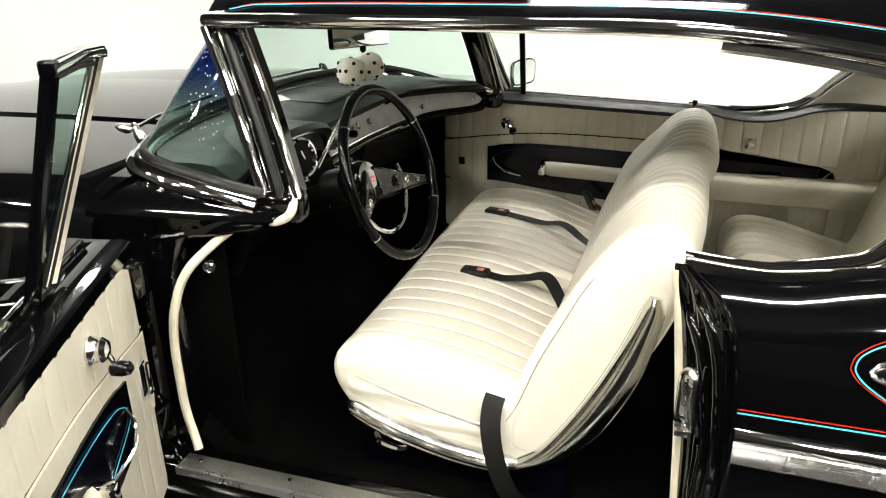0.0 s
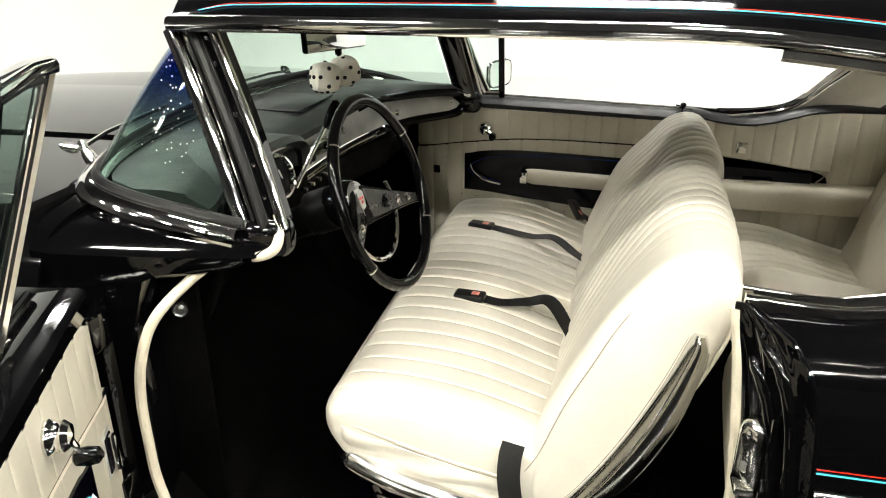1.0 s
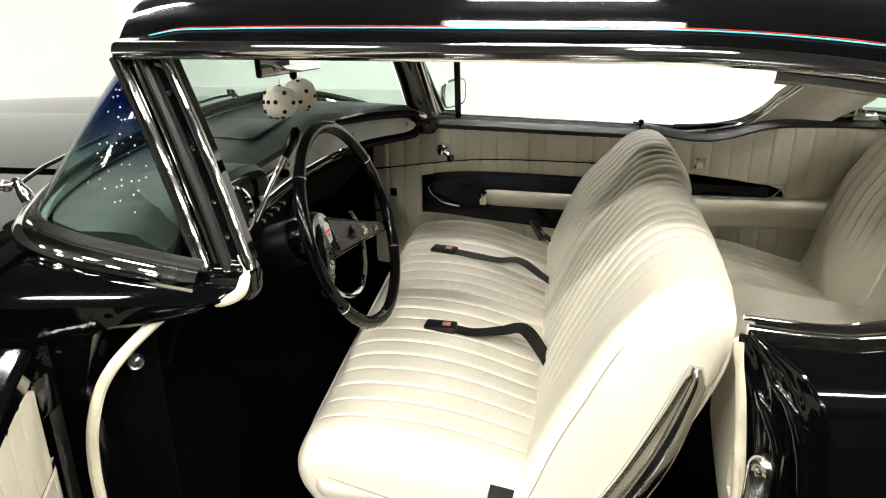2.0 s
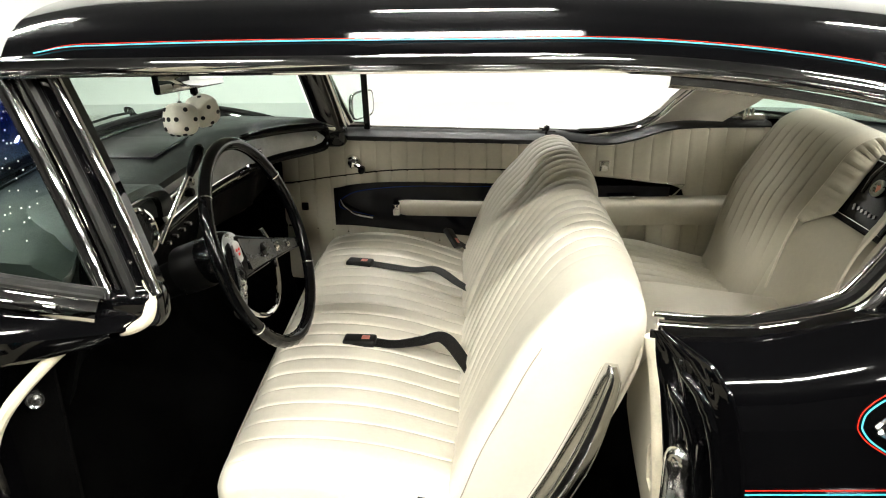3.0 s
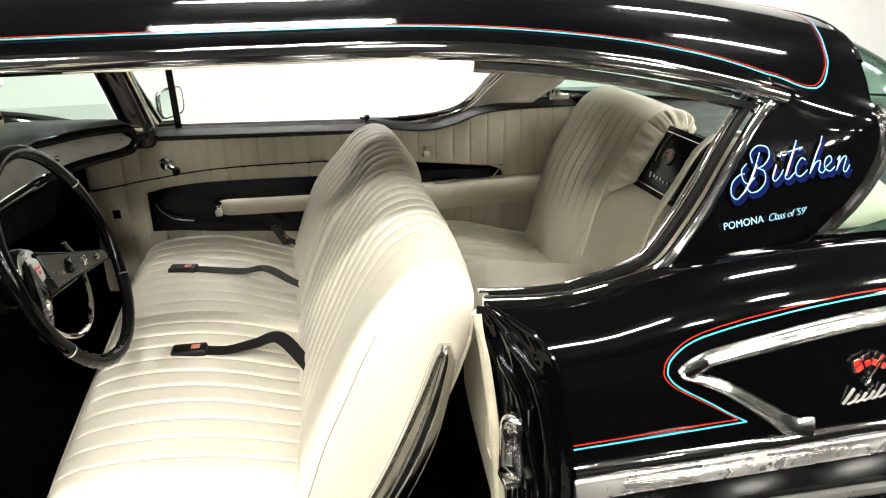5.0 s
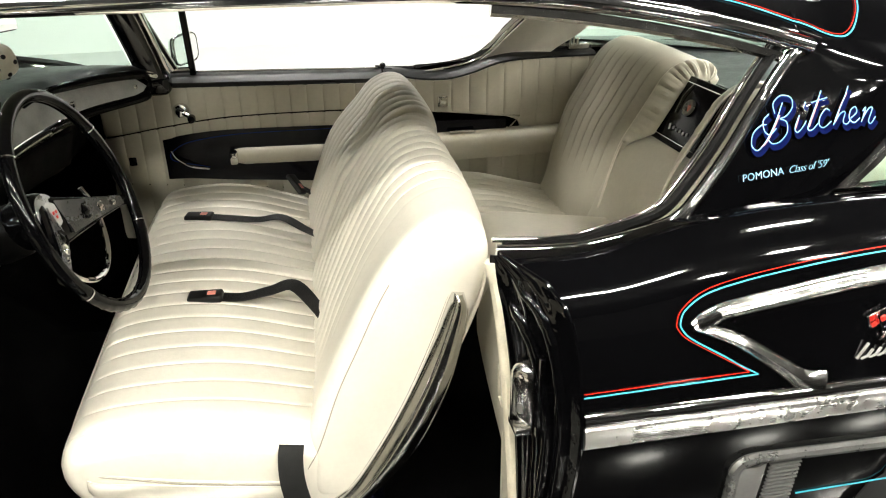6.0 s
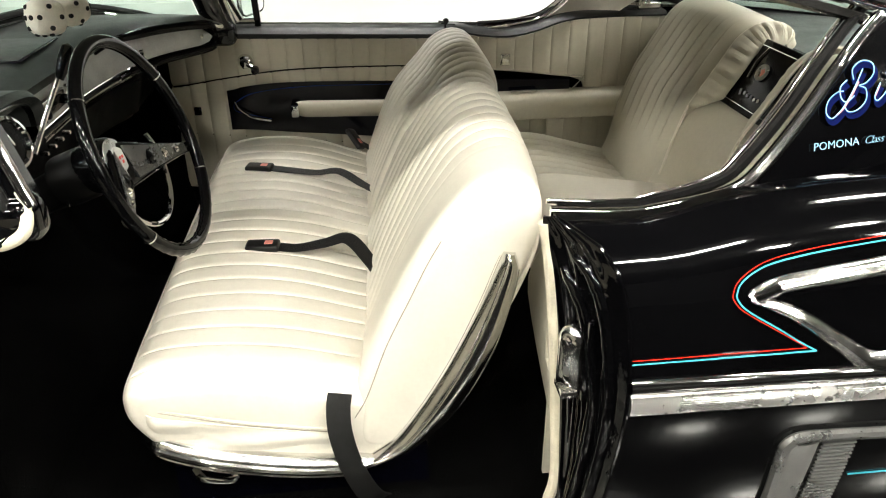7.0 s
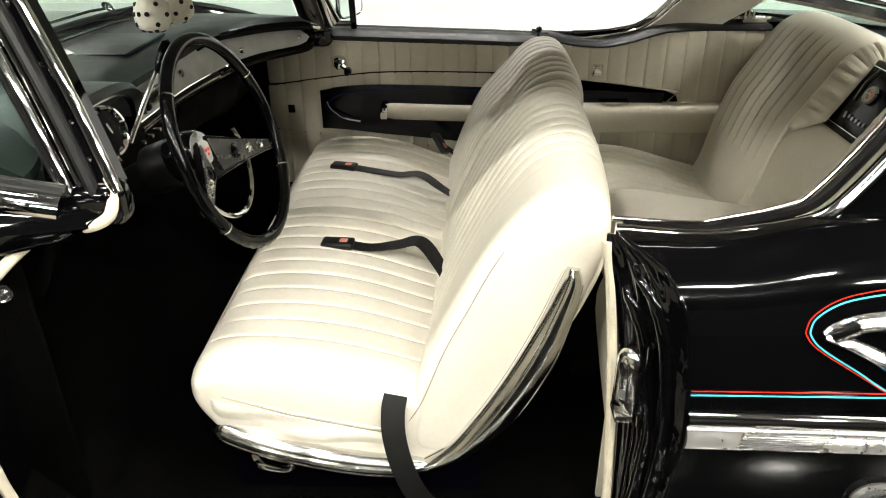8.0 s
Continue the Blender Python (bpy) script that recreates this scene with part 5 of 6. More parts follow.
def gathered(side):
    """The inner face of an outer backrest, rounded over from the piping and puckered by its stitches."""
    edge = catmull(INNER[2:], 110)
    rows = []
    for k, (x, z) in enumerate(edge):
        a, b = edge[max(0, k - 1)], edge[min(len(edge) - 1, k + 1)]
        d = Vector((b[0] - a[0], b[1] - a[1])).normalized()
        wide = min(1.0, 0.25 + k / 16, 0.5 + (109 - k) / 40)
        row = []
        for i in range(10):
            t = i / 9
            pucker = (1.0 if side > 0 else 0.15) * 2.3 * (0.0034 * math.sin(k * 0.62 + 1.7 * math.sin(k * 0.19)) + 0.002 * math.sin(k * 1.31 + 1.0))
            pucker *= math.sin(math.pi * min(1.0, t * 1.15)) * min(1.0, (109 - k) / 30)
            into = wide * (0.046 * t ** 1.5) - pucker * 0.4
            row.append((x + d[1] * into, side * (0.158 - wide * 0.055 * math.sin(t * math.pi / 2) - pucker * 0.7), z - d[0] * into))
        rows.append(row)
    return thick(rows, -0.004 * side)


for side in (1, -1):
    y0, y1 = (0.15, 0.70) if side > 0 else (-0.70, -0.15)
    seams = [(0.235 if side > 0 else -0.62) + 0.055 * k for k in range(8)]
    reach = lambda x, z: min(1.0, max(0.0, (z - 0.66) / 0.12)) * min(1.0, max(0.0, (1.035 - z) / 0.05)) if x < 0.83 else 0.0
    rs(part("backrest", cushion(RBACK, y0, y1, 64, 0.10, (seams, 0.0045, reach), 0.6, lambda x, y, z: 0.006 * math.cos((abs(y) - 0.43) / 0.27 * 1.57)), SHADED_REAR_VINYL, label="pleated cream outer backrest"))
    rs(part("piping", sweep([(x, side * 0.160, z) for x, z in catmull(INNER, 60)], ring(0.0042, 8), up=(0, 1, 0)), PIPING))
    rs(part("gathered_edge", gathered(side), SHADED_REAR_VINYL, label="gathered vinyl edge of the backrest"))
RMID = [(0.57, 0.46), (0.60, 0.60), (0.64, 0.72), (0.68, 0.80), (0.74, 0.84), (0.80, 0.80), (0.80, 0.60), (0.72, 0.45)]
rs(part("middle_backrest", cushion(RMID, -0.235, 0.235, 48, 0.05, None, 0.5), SHADED_REAR_VINYL, label="smooth cream middle backrest"))
turn = Euler((0, radians(-62), 0)).to_matrix()
spk = rs(part("speaker_panel", block((0.21, 0.30, 0.03), (0.80, 0.0, 0.925), 0.008, turn=turn), DARKVINYL, label="black speaker panel between the backrests"))
def on_spk(a, b, c):
    return Vector((0.80, 0, 0.925)) + turn @ Vector((a, b, c + 0.015))
rim = [on_spk(a, b, 0.003) for a, b in ((-0.085, -0.115), (-0.085, 0.115), (0.085, 0.115), (0.085, -0.115))]
under(part("speaker_rim", sweep(rim, ring(0.0022, 6), closed=True), SOFTCHROME), spk)
emblem = under(part("emblem", lathe([(0.0, 0.010), (0.006, 0.0165), (0.008, 0.021), (0.006, 0.0235), (0.0, 0.0245)], on_spk(0.018, 0.015, 0.004), turn @ Vector((0, 0, 1)), 20), SATIN, label="round silver wreath emblem"), spk)
part("emblem_bird", capped([[on_spk(0.018 + a * k, 0.015 + b * k, 0.005 + 0.006 * (1 - k)) for a, b in ((-0.015, 0.0), (-0.004, 0.006), (0.010, 0.016), (0.006, 0.004), (0.015, 0.0), (0.006, -0.004), (0.010, -0.016), (-0.004, -0.006))] for k in (1.0, 0.6)]), BUTTON, emblem, "small red bird shape")
under(part("chrome_line", sweep(catmull([on_spk(0.083, 0.06, 0.003), on_spk(0.04, 0.075, 0.004), on_spk(-0.01, 0.07, 0.003)], 14), ring(0.0016, 6)), SOFTCHROME), spk)
for k, (a, b) in enumerate(((-0.052, 0.055), (-0.050, 0.034), (-0.052, 0.016), (-0.051, -0.004), (-0.053, -0.024), (-0.051, -0.043))):
    under(part("script_stroke", block((0.010 if k else 0.018, 0.008, 0.002), on_spk(a, b, 0.004), 0.0012, turn=turn @ Euler((0, 0, 0.5)).to_matrix()), SATIN), spk)

# shelf under the rear window
shelf_rows = [[(0.93 + 0.48 * t - 0.30 * abs(v) ** 3 * t, v * 0.74, 0.975 + 0.01 * t) for v in np.linspace(-1, 1, 25)] for t in np.linspace(0, 1, 12)]
part("parcel_shelf", thick(shelf_rows, 0.015), DASHPAD, car, "dark vinyl shelf under the rear window")
part("seat_bulkhead", block((0.02, 1.5, 0.6), (1.0, 0, 0.68), 0.002), CARPET, car)

# ---- dashboard ----
def dash_x(y):
    return smooth_interp(y, [(-0.74, -1.02), (-0.55, -1.075), (-0.3, -1.085), (0.0, -1.080), (0.2, -1.065), (0.38, -1.02), (0.50, -0.945), (0.60, -0.855), (0.66, -0.795)])

def face_top(y):
    return smooth_interp(y, [(-0.17, 0.990), (0.185, 1.000), (0.33, 1.012), (0.50, 1.010), (0.62, 1.003), (0.68, 0.99)])


def face_low(y):
    return smooth_interp(y, [(-0.18, 0.915), (0.138, 0.921), (0.35, 0.928), (0.50, 0.942), (0.64, 0.944)])


ys = np.linspace(-0.74, 0.68, 60)
pad = []
for y in ys:
    x = dash_x(y)
    sx = smooth_interp(abs(y), [(0.0, -1.390), (0.25, -1.378), (0.48, -1.342), (0.62, -1.297), (0.70, -1.245), (0.74, -1.17)])
    e = smooth_interp(y, [(0.55, 0.0), (0.68, 1.0)])
    ft = max(0.998, face_top(y) + 0.002)
    tp = 1.050 - 0.012 * e
    pad.append([(sx, y, tp), (sx * 0.6 + x * 0.4, y, tp + 0.002), (sx * 0.25 + x * 0.75, y, tp - 0.003), (x - 0.035, y, tp - 0.008), (x - 0.005, y, (tp - 0.012) * 0.7 + ft * 0.3), (x + 0.010, y, tp * 0.4 + ft * 0.6), (x + 0.006, y, ft), (x - 0.02, y, ft - 0.004), (sx * 0.5 + x * 0.5, y, 0.985), (sx, y, 1.02)])
dash = part("dashboard", capped(pad), DASHPAD, car, "dark grey padded dashboard top")
face_rows = []
for y in np.linspace(-0.12, 0.652, 60):
    mid, half = (face_top(y) + face_low(y)) / 2, (face_top(y) - face_low(y)) / 2
    if y > 0.60:
        half *= math.sqrt(max(0.02, 1 - ((y - 0.60) / 0.053) ** 2))
    face_rows.append([(dash_x(y) - 0.014 + 0.018 * j / 6, y, mid + half * (1 - 2 * j / 6)) for j in range(7)])
part("dash_face", thick(face_rows, -0.006), DASHFACE, dash, "satin silver instrument panel face")
part("dash_bead", sweep([(dash_x(y) + 0.006, y, face_low(y) - 0.003) for y in np.linspace(-0.12, 0.44, 40)], ring(0.004, 8)), CHROME, dash, "bright dash moulding")
for k in range(9):
    y0, y1 = -0.12 + 0.058 * k, -0.12 + 0.058 * k + 0.055
    part("trim_segment", sweep([(dash_x(y) + 0.010, y, face_low(y) - 0.022) for y in (y0, (y0 + y1) / 2, y1)], ring(0.005, 8, 0.008)), SOFTCHROME, dash, "dull silver trim segment")
lower = [[(min(dash_x(y), -1.0) + 0.004 - 0.05 * j / 6, y, 0.912 + 0.012 * min(1, max(0, y / 0.4)) - 0.15 * j / 6) for j in range(7)] for y in np.linspace(-0.72, 0.735, 50)]
part("dash_lower", thick(lower, -0.01), SHADOWED, dash, "black lower dash panel")
under_pad = [[(-1.01 - 0.004 * j, y, 0.915 + 0.004 * j) if j == 0 else (dash_x(y) - 0.012, y, face_low(y) - 0.012) for j in (0, 1)] for y in np.linspace(0.36, 0.66, 20)]
part("dash_soffit", thick(under_pad, 0.006), SHADOWED, dash)
part("glovebox_lid", thick([[(min(dash_x(y), -1.0) + 0.012 - 0.03 * j / 4, y, 0.892 - 0.10 * j / 4) for j in range(5)] for y in np.linspace(0.10, 0.44, 16)], -0.008), SHADOWED, dash)
# padded roll that wraps the end of the face
roll = catmull([(0.28, 1.004), (0.36, 1.018), (0.48, 1.019), (0.58, 1.014), (0.645, 1.004), (0.680, 0.975), (0.672, 0.945), (0.62, 0.930), (0.50, 0.926), (0.36, 0.912)], 40)
part("dash_end", sweep([(dash_x(y) + 0.002, y, z) for y, z in roll], ring(0.0145, 10), up=(1, -0.6, 0), scale=[min(1.0, 0.3 + 0.09 * k) for k in range(40)]), BAKELITE, dash, "black padded roll round the panel's end")
part("end_screw", lathe([(0, 0.008), (0.004, 0.007), (0.006, 0.001)], (dash_x(0.625) + 0.002, 0.625, 0.972), (0.7, -0.7, 0), 12), CHROME, dash)
# speaker grille on top, traced by a fine groove
part("dash_speaker", block((0.20, 0.27, 0.004), (-1.235, 0.143, 1.0505), 0.0015), DARKVINYL, dash, "speaker grille set in the dash top")
part("dash_speaker_mat", block((0.19, 0.26, 0.004), (-1.235, 0.143, 1.0525), 0.001), DASHPAD, dash)
# instrument hood
hood_rows, dark_rows = [], []
for k in range(30):
    a = math.pi * k / 29
    y = -0.39 + 0.245 * math.cos(a)
    h = math.sin(a) ** 0.45
    dark_rows.append([(-1.062, -0.39 + (y + 0.39) * 0.94, 0.942 + 0.086 * h), (-1.10, -0.39 + (y + 0.39) * 0.93, 0.942 + 0.084 * h), (-1.16, -0.39 + (y + 0.39) * 0.92, 0.942 + 0.082 * h)])
    back = min(-1.085, max(-1.30, -1.395 + 0.42 * (abs(y) / 0.74) ** 3.2 + 0.05))
    hood_rows.append([(back, y, 0.945 + 0.098 * h), (min(-1.075, back * 0.4 - 1.10 * 0.6), y, 0.945 + 0.112 * h), (-1.055, y, 0.945 + 0.108 * h), (-1.045, y * 0.995 - 0.002, 0.944 + 0.098 * h), (-1.06, -0.39 + (y + 0.39) * 0.95, 0.943 + 0.088 * h), (-1.14, -0.39 + (y + 0.39) * 0.9, 0.942 + 0.075 * h)])
part("instrument_hood", thick(hood_rows, 0.004), DASHPAD, dash, "arched hood over the instruments")
part("hood_lining", thick(dark_rows, 0.003), SHADOWED, dash)
part("dash_end_panel", thick([[(dash_x(y) - 0.012 - 0.01 * j / 4, y, 0.992 - 0.10 * j / 4) for j in range(5)] for y in np.linspace(-0.74, -0.62, 8)], -0.006), SHADOWED, dash)
part("instrument_cluster", block((0.012, 0.50, 0.10), (-1.125, -0.39, 0.965), 0.004), DIAL, dash, "dark instrument cluster")
for k in range(4):
    part("dial", lathe([(0, 0.036), (0.004, 0.036), (0.005, 0.032), (0.003, 0.030)], (-1.118, -0.20 - 0.125 * k, 0.965), (1, 0, 0.15), 24), SOFTCHROME, dash)
part("cluster_bar", sweep(catmull([(-1.075, -0.15, 0.985), (-1.06, -0.25, 1.02), (-1.055, -0.40, 1.032), (-1.06, -0.55, 1.02)], 30), ring(0.004, 8)), SOFTCHROME, dash)
# radio and knobs
radio = part("radio", block((0.014, 0.16, 0.042), (-1.062, -0.055, 0.962), 0.004), SOFTCHROME, dash, "chrome-faced radio")
part("radio_window", block((0.006, 0.085, 0.016), (-1.053, -0.055, 0.968), 0.001), DIAL, radio)
for ky in (-0.122, 0.012):
    part("knob", lathe([(0, 0.012), (0.012, 0.012), (0.016, 0.009), (0.018, 0.002)], (-1.058, ky, 0.955), (1, 0, 0.1), 18), BAKELITE, radio)
for ky in (0.09, 0.17, 0.46):
    part("knob", lathe([(0, 0.018), (0.004, 0.019), (0.010, 0.012), (0.020, 0.011), (0.022, 0.002)], (dash_x(ky) - 0.012, ky, 0.962), (1, 0, 0.1), 18), SOFTCHROME, dash)
for k, ky in enumerate((0.245, 0.27, 0.30, 0.33, 0.36)):
    part("dash_script", block((0.004, 0.018, 0.014 if k else 0.022), (dash_x(ky) - 0.008, ky, 0.965), 0.0015), CHROME, dash)
for k in range(4):
    part("switch", block((0.02, 0.012, 0.010), (-1.05, -0.20 - 0.05 * k + 0.16, 0.885), 0.003), SOFTCHROME, dash)
part("dash_paper", block((0.10, 0.035, 0.0012), (-1.325, 0.04, 1.0545), 0.0, turn=Euler((0, 0, -0.75)).to_matrix()), WHITE_MARK, dash)

# ---- steering ----
tilt, yaw = radians(18.3), radians(-4.4)
axis = Vector((math.cos(tilt) * math.cos(yaw), math.cos(tilt) * math.sin(yaw), math.sin(tilt)))
side_w = Vector((0, 0, 1)).cross(axis).normalized()
up_w = axis.cross(side_w)
HUB = Vector((-0.814, -0.440, 0.951))
RIM = Vector((-0.744, -0.434, 0.975))
def on_rim(deg, r=0.2155, out=0.0):
    a = radians(deg)
    return RIM + side_w * (r * math.cos(a)) + up_w * (r * math.sin(a)) + axis * out

wheel_rim = bmesh.new()
rows = []
for k in range(120):
    a = 360 * k / 120
    grip = 0.0
    if 205 < a < 335:
        grip = 0.0016 * math.cos(a * 1.2 * 2 * math.pi / 9)
    rr = 0.0135
    c = on_rim(a)
    rad = (c - RIM).normalized()
    rows.append([c + rad * ((rr + grip) * math.cos(b)) + axis * ((rr * 0.92) * math.sin(b)) for b in np.linspace(0, 2 * math.pi, 13)[:-1]])
wheel_rim = sheet([*rows, rows[0]], close_v=True)
bmesh.ops.remove_doubles(wheel_rim, verts=wheel_rim.verts[:], dist=1e-5)
steering = part("steering_wheel", wheel_rim, BAKELITE, car, "black two-spoke steering wheel with a chrome horn ring")
for deg in (27, 137, 213, 325):
    part("rim_band", sweep([on_rim(deg - 0.4), on_rim(deg), on_rim(deg + 0.4)], ring(0.0141, 14), up=axis), SOFTCHROME, steering, "thin bright band round the rim")
part("hub", lathe([(-0.06, 0.05), (-0.02, 0.055), (0.0, 0.05), (0.006, 0.046)], HUB, axis, 28), BAKELITE, steering)
part("hub_cap", lathe([(0.004, 0.046), (0.008, 0.045), (0.011, 0.040), (0.0125, 0.012)], HUB, axis, 28), SATIN, steering, "silver hub cap")
part("hub_emblem", lathe([(0, 0.026), (0.004, 0.024), (0.006, 0.004)], HUB + axis * 0.0115, axis, 24), DASHFACE, steering)
for k, (a, b) in enumerate(((-0.005, 0.004), (0.006, 0.003), (0.0, -0.006))):
    part("emblem_mark", block((0.002, 0.008, 0.006), HUB + axis * 0.0175 + side_w * a + up_w * b, 0.001, turn=Euler((0, -tilt, 0)).to_matrix()), RED, steering)
for sgn in (-1, 1):
    end = on_rim(-20 if sgn > 0 else 200, 0.210, -0.012)
    rows = []
    for k in range(13):
        t = k / 12
        c = HUB.lerp(end, t) - up_w * (0.010 * (1 - t))
        h, d = 0.048 * (1 - t) ** 1.3 + 0.014, 0.012
        rows.append([c + up_w * (h * math.sin(b)) * 0.9 + axis * (d * math.cos(b)) for b in np.linspace(0, 2 * math.pi, 13)[:-1]])
    spoke = part("spoke", capped(rows), BAKELITE, steering)
    rows = []
    for k in range(10):
        t = 0.10 + 0.78 * k / 9
        c = HUB.lerp(end, t) - up_w * (0.010 * (1 - t)) + axis * 0.0105
        h = 0.034 * (1 - t) ** 1.2 + 0.007
        rows.append([c - up_w * h, c - up_w * h + axis * 0.004, c + up_w * h + axis * 0.004, c + up_w * h])
    part("spoke_plate", capped(rows), SPOKEMETAL, spoke, "satin silver spoke plate")
    for t, r in ((0.36, 0.017), (0.56, 0.012), (0.74, 0.007)):
        c = HUB.lerp(end, t) - up_w * (0.010 * (1 - t)) + axis * 0.0145
        part("spoke_boss", lathe([(0, r), (0.003, r * 0.95), (0.001, r * 0.7), (0.006, r * 0.2)], c, axis, 18), BAKELITE if t < 0.5 else CHROME, spoke)
horn = []
for k in range(41):
    a = radians(-16 - 148 * k / 40)
    horn.append(HUB + side_w * (0.135 * math.cos(a)) + up_w * (0.150 * math.sin(a) + 0.004) + axis * (0.030 + 0.006 * math.sin(-a)))
horn = [HUB + side_w * 0.128 + up_w * 0.004 + axis * 0.026] + horn + [HUB - side_w * 0.128 + up_w * 0.004 + axis * 0.026]
part("horn_ring", sweep(horn, ring(0.0055, 8), up=axis), CHROME, steering, "chrome half horn ring")
column = part("steering_column", lathe([(-0.62, 0.028), (-0.24, 0.030), (-0.20, 0.036), (-0.06, 0.044), (-0.045, 0.048)], HUB - Vector((0, 0, 0.0)), axis + Vector((0, 0, 0.12)), 24), SHADOWED, car, "black steering column")
part("column_collar", lathe([(-0.12, 0.05), (-0.11, 0.053), (-0.06, 0.053), (-0.05, 0.048)], HUB, axis + Vector((0, 0, 0.05)), 24), SHADOWED, column)
part("shift_lever", sweep([(-0.985, -0.385, 0.955), (-0.955, -0.347, 1.030), (-0.925, -0.310, 1.100)], ring(0.0055, 8)), SOFTCHROME, column, "chrome shift lever")
part("shift_knob", lathe([(-0.02, 0.008), (0.0, 0.012), (0.03, 0.014), (0.05, 0.011), (0.056, 0.003)], (-0.921, -0.306, 1.104), (0.30, 0.4, 0.85), 16), BAKELITE, column, "black shift knob")
part("turn_lever", sweep([(-0.92, -0.45, 0.915), (-0.912, -0.468, 0.895), (-0.908, -0.478, 0.872)], ring(0.003, 8)), CHROME, column, "chrome turn signal lever")
tach = part("tachometer", lathe([(-0.05, 0.03), (-0.035, 0.044), (0.0, 0.050), (0.004, 0.055), (0.012, 0.056), (0.019, 0.053), (0.020, 0.047), (0.010, 0.042)], (-1.018, -0.424, 0.990), (0.95, -0.2, 0.22), 32), CHROME, car, "round chrome-rimmed gauge on the column")
part("tach_face", lathe([(0, 0.043), (0.002, 0.042), (0.003, 0.01)], (-1.0075, -0.4257, 0.9925), (0.95, -0.2, 0.22), 28), DIAL, tach)
part("tach_needle", block((0.002, 0.003, 0.034), (-1.0025, -0.425, 0.998), 0.0, turn=Euler((0.6, 0, 0)).to_matrix()), WHITE_MARK, tach)
part("tach_strap", sweep([(-1.013, -0.424, 0.948), (-0.995, -0.435, 0.925)], ring(0.010, 8)), CHROME, tach)
part("kick_light", lathe([(0, 0.015), (0.004, 0.0165), (0.010, 0.0135), (0.008, 0.010), (0.012, 0.003)], (-1.060, -0.808, 0.828), (0.5, -0.85, 0.15), 20), SPOKEMETAL, car, "round dull metal vent knob on the kick panel")

# ---- mirror and dice ----
mturn = Euler((radians(-2), radians(-4), radians(-16))).to_matrix()
mirror_in = part("interior_mirror", block((0.018, 0.275, 0.062), (-1.012, 0.003, 1.262), 0.012, turn=mturn, segments=3), BAKELITE, car, "inside rear-view mirror")
part("mirror_glass", block((0.003, 0.266, 0.055), Vector((-1.012, 0.003, 1.262)) + mturn @ Vector((0.0095, 0, 0)), 0.001, turn=mturn), MIRROR, mirror_in)
part("mirror_ball", lathe([(-0.012, 0.004), (-0.006, 0.010), (0.006, 0.010), (0.012, 0.004)], (-1.006, 0.01, 1.226), (0, 0, 1), 14), BAKELITE, mirror_in)
part("mirror_stem", sweep([(-1.17, 0.0, 1.375), (-1.06, 0.0, 1.31), (-1.01, 0.0, 1.26)], ring(0.007, 8)), SOFTCHROME, mirror_in)


def die(at, turn, size, faces):
    thing = empty("plush_die", at, "white plush die with black felt spots hanging from the mirror", "plush die", "hanging dice")
    b = bmesh.new()
    bmesh.ops.create_cube(b, size=size)
    bmesh.ops.bevel(b, geom=b.edges[:], offset=size * 0.27, segments=5, profile=0.55, affect="EDGES")
    bmesh.ops.subdivide_edges(b, edges=b.edges[:], cuts=2, use_grid_fill=True)
    for v in b.verts:
        v.co = v.co.lerp(v.co.normalized() * size * 0.57, 0.5) * (1 + 0.02 * noise.noise(v.co * 70))
    under(part("body", b, PLUSH), thing)
    half = size * 0.54
    spots = {1: [(0, 0)], 2: [(-1, -1), (1, 1)], 3: [(-1, -1), (0, 0), (1, 1)], 4: [(-1, -1), (1, 1), (-1, 1), (1, -1)], 5: [(-1, -1), (1, 1), (-1, 1), (1, -1), (0, 0)], 6: [(-1, -1), (1, 1), (-1, 1), (1, -1), (-1, 0), (1, 0)]}
    for normal, count in faces:
        n = Vector(normal)
        a = n.orthogonal().normalized()
        c = n.cross(a)
        for i, j in spots[count]:
            flat = n * (size * 0.5) + a * (i * size * 0.22) + c * (j * size * 0.22)
            spot = flat.lerp(flat.normalized() * size * 0.57, 0.5)
            under(part("spot", lathe([(-0.002, size * 0.075), (0.0012, size * 0.073), (0.003, size * 0.05), (0.0035, size * 0.02)], spot, flat.lerp(n * size, 0.4), 14), FELT), thing)
    under(part("cord", sweep([(0, 0, half * 0.95), (0.0, 0.003, half + 0.02)], ring(0.0015, 6)), WHITE_MARK), thing)
    for ch in thing.children:
        ch.matrix_parent_inverse = Matrix.Identity(4)
    thing.matrix_basis = Matrix.Translation(at) @ turn.to_4x4()
    return thing


FACES = [((1, 0, 0), 2), ((-1, 0, 0), 5), ((0, -1, 0), 4), ((0, 1, 0), 3), ((0, 0, 1), 1), ((0, 0, -1), 6)]
die((-1.040, -0.016, 1.158), Euler((radians(-8), radians(6), radians(38))).to_matrix(), 0.079, FACES)
die((-1.015, 0.082, 1.163), Euler((radians(14), radians(12), radians(-40))).to_matrix(), 0.076, [((1, 0, 0), 4), ((-1, 0, 0), 3), ((0, -1, 0), 5), ((0, 1, 0), 2), ((0, 0, 1), 1), ((0, 0, -1), 6)])


# ---- bright work and stripes on the driver side ----
def on_side(pts, n, lift=0.0):
    c = catmull(pts, n)
    return [(x, -side_y(x, z) - lift, z) for x, z in c], [side_normal(x, z) for x, z in c]


def straight(pts, n):
    c = even(pts, n)
    return [(x, -side_y(x, z), z) for x, z in c], [side_normal(x, z) for x, z in c]


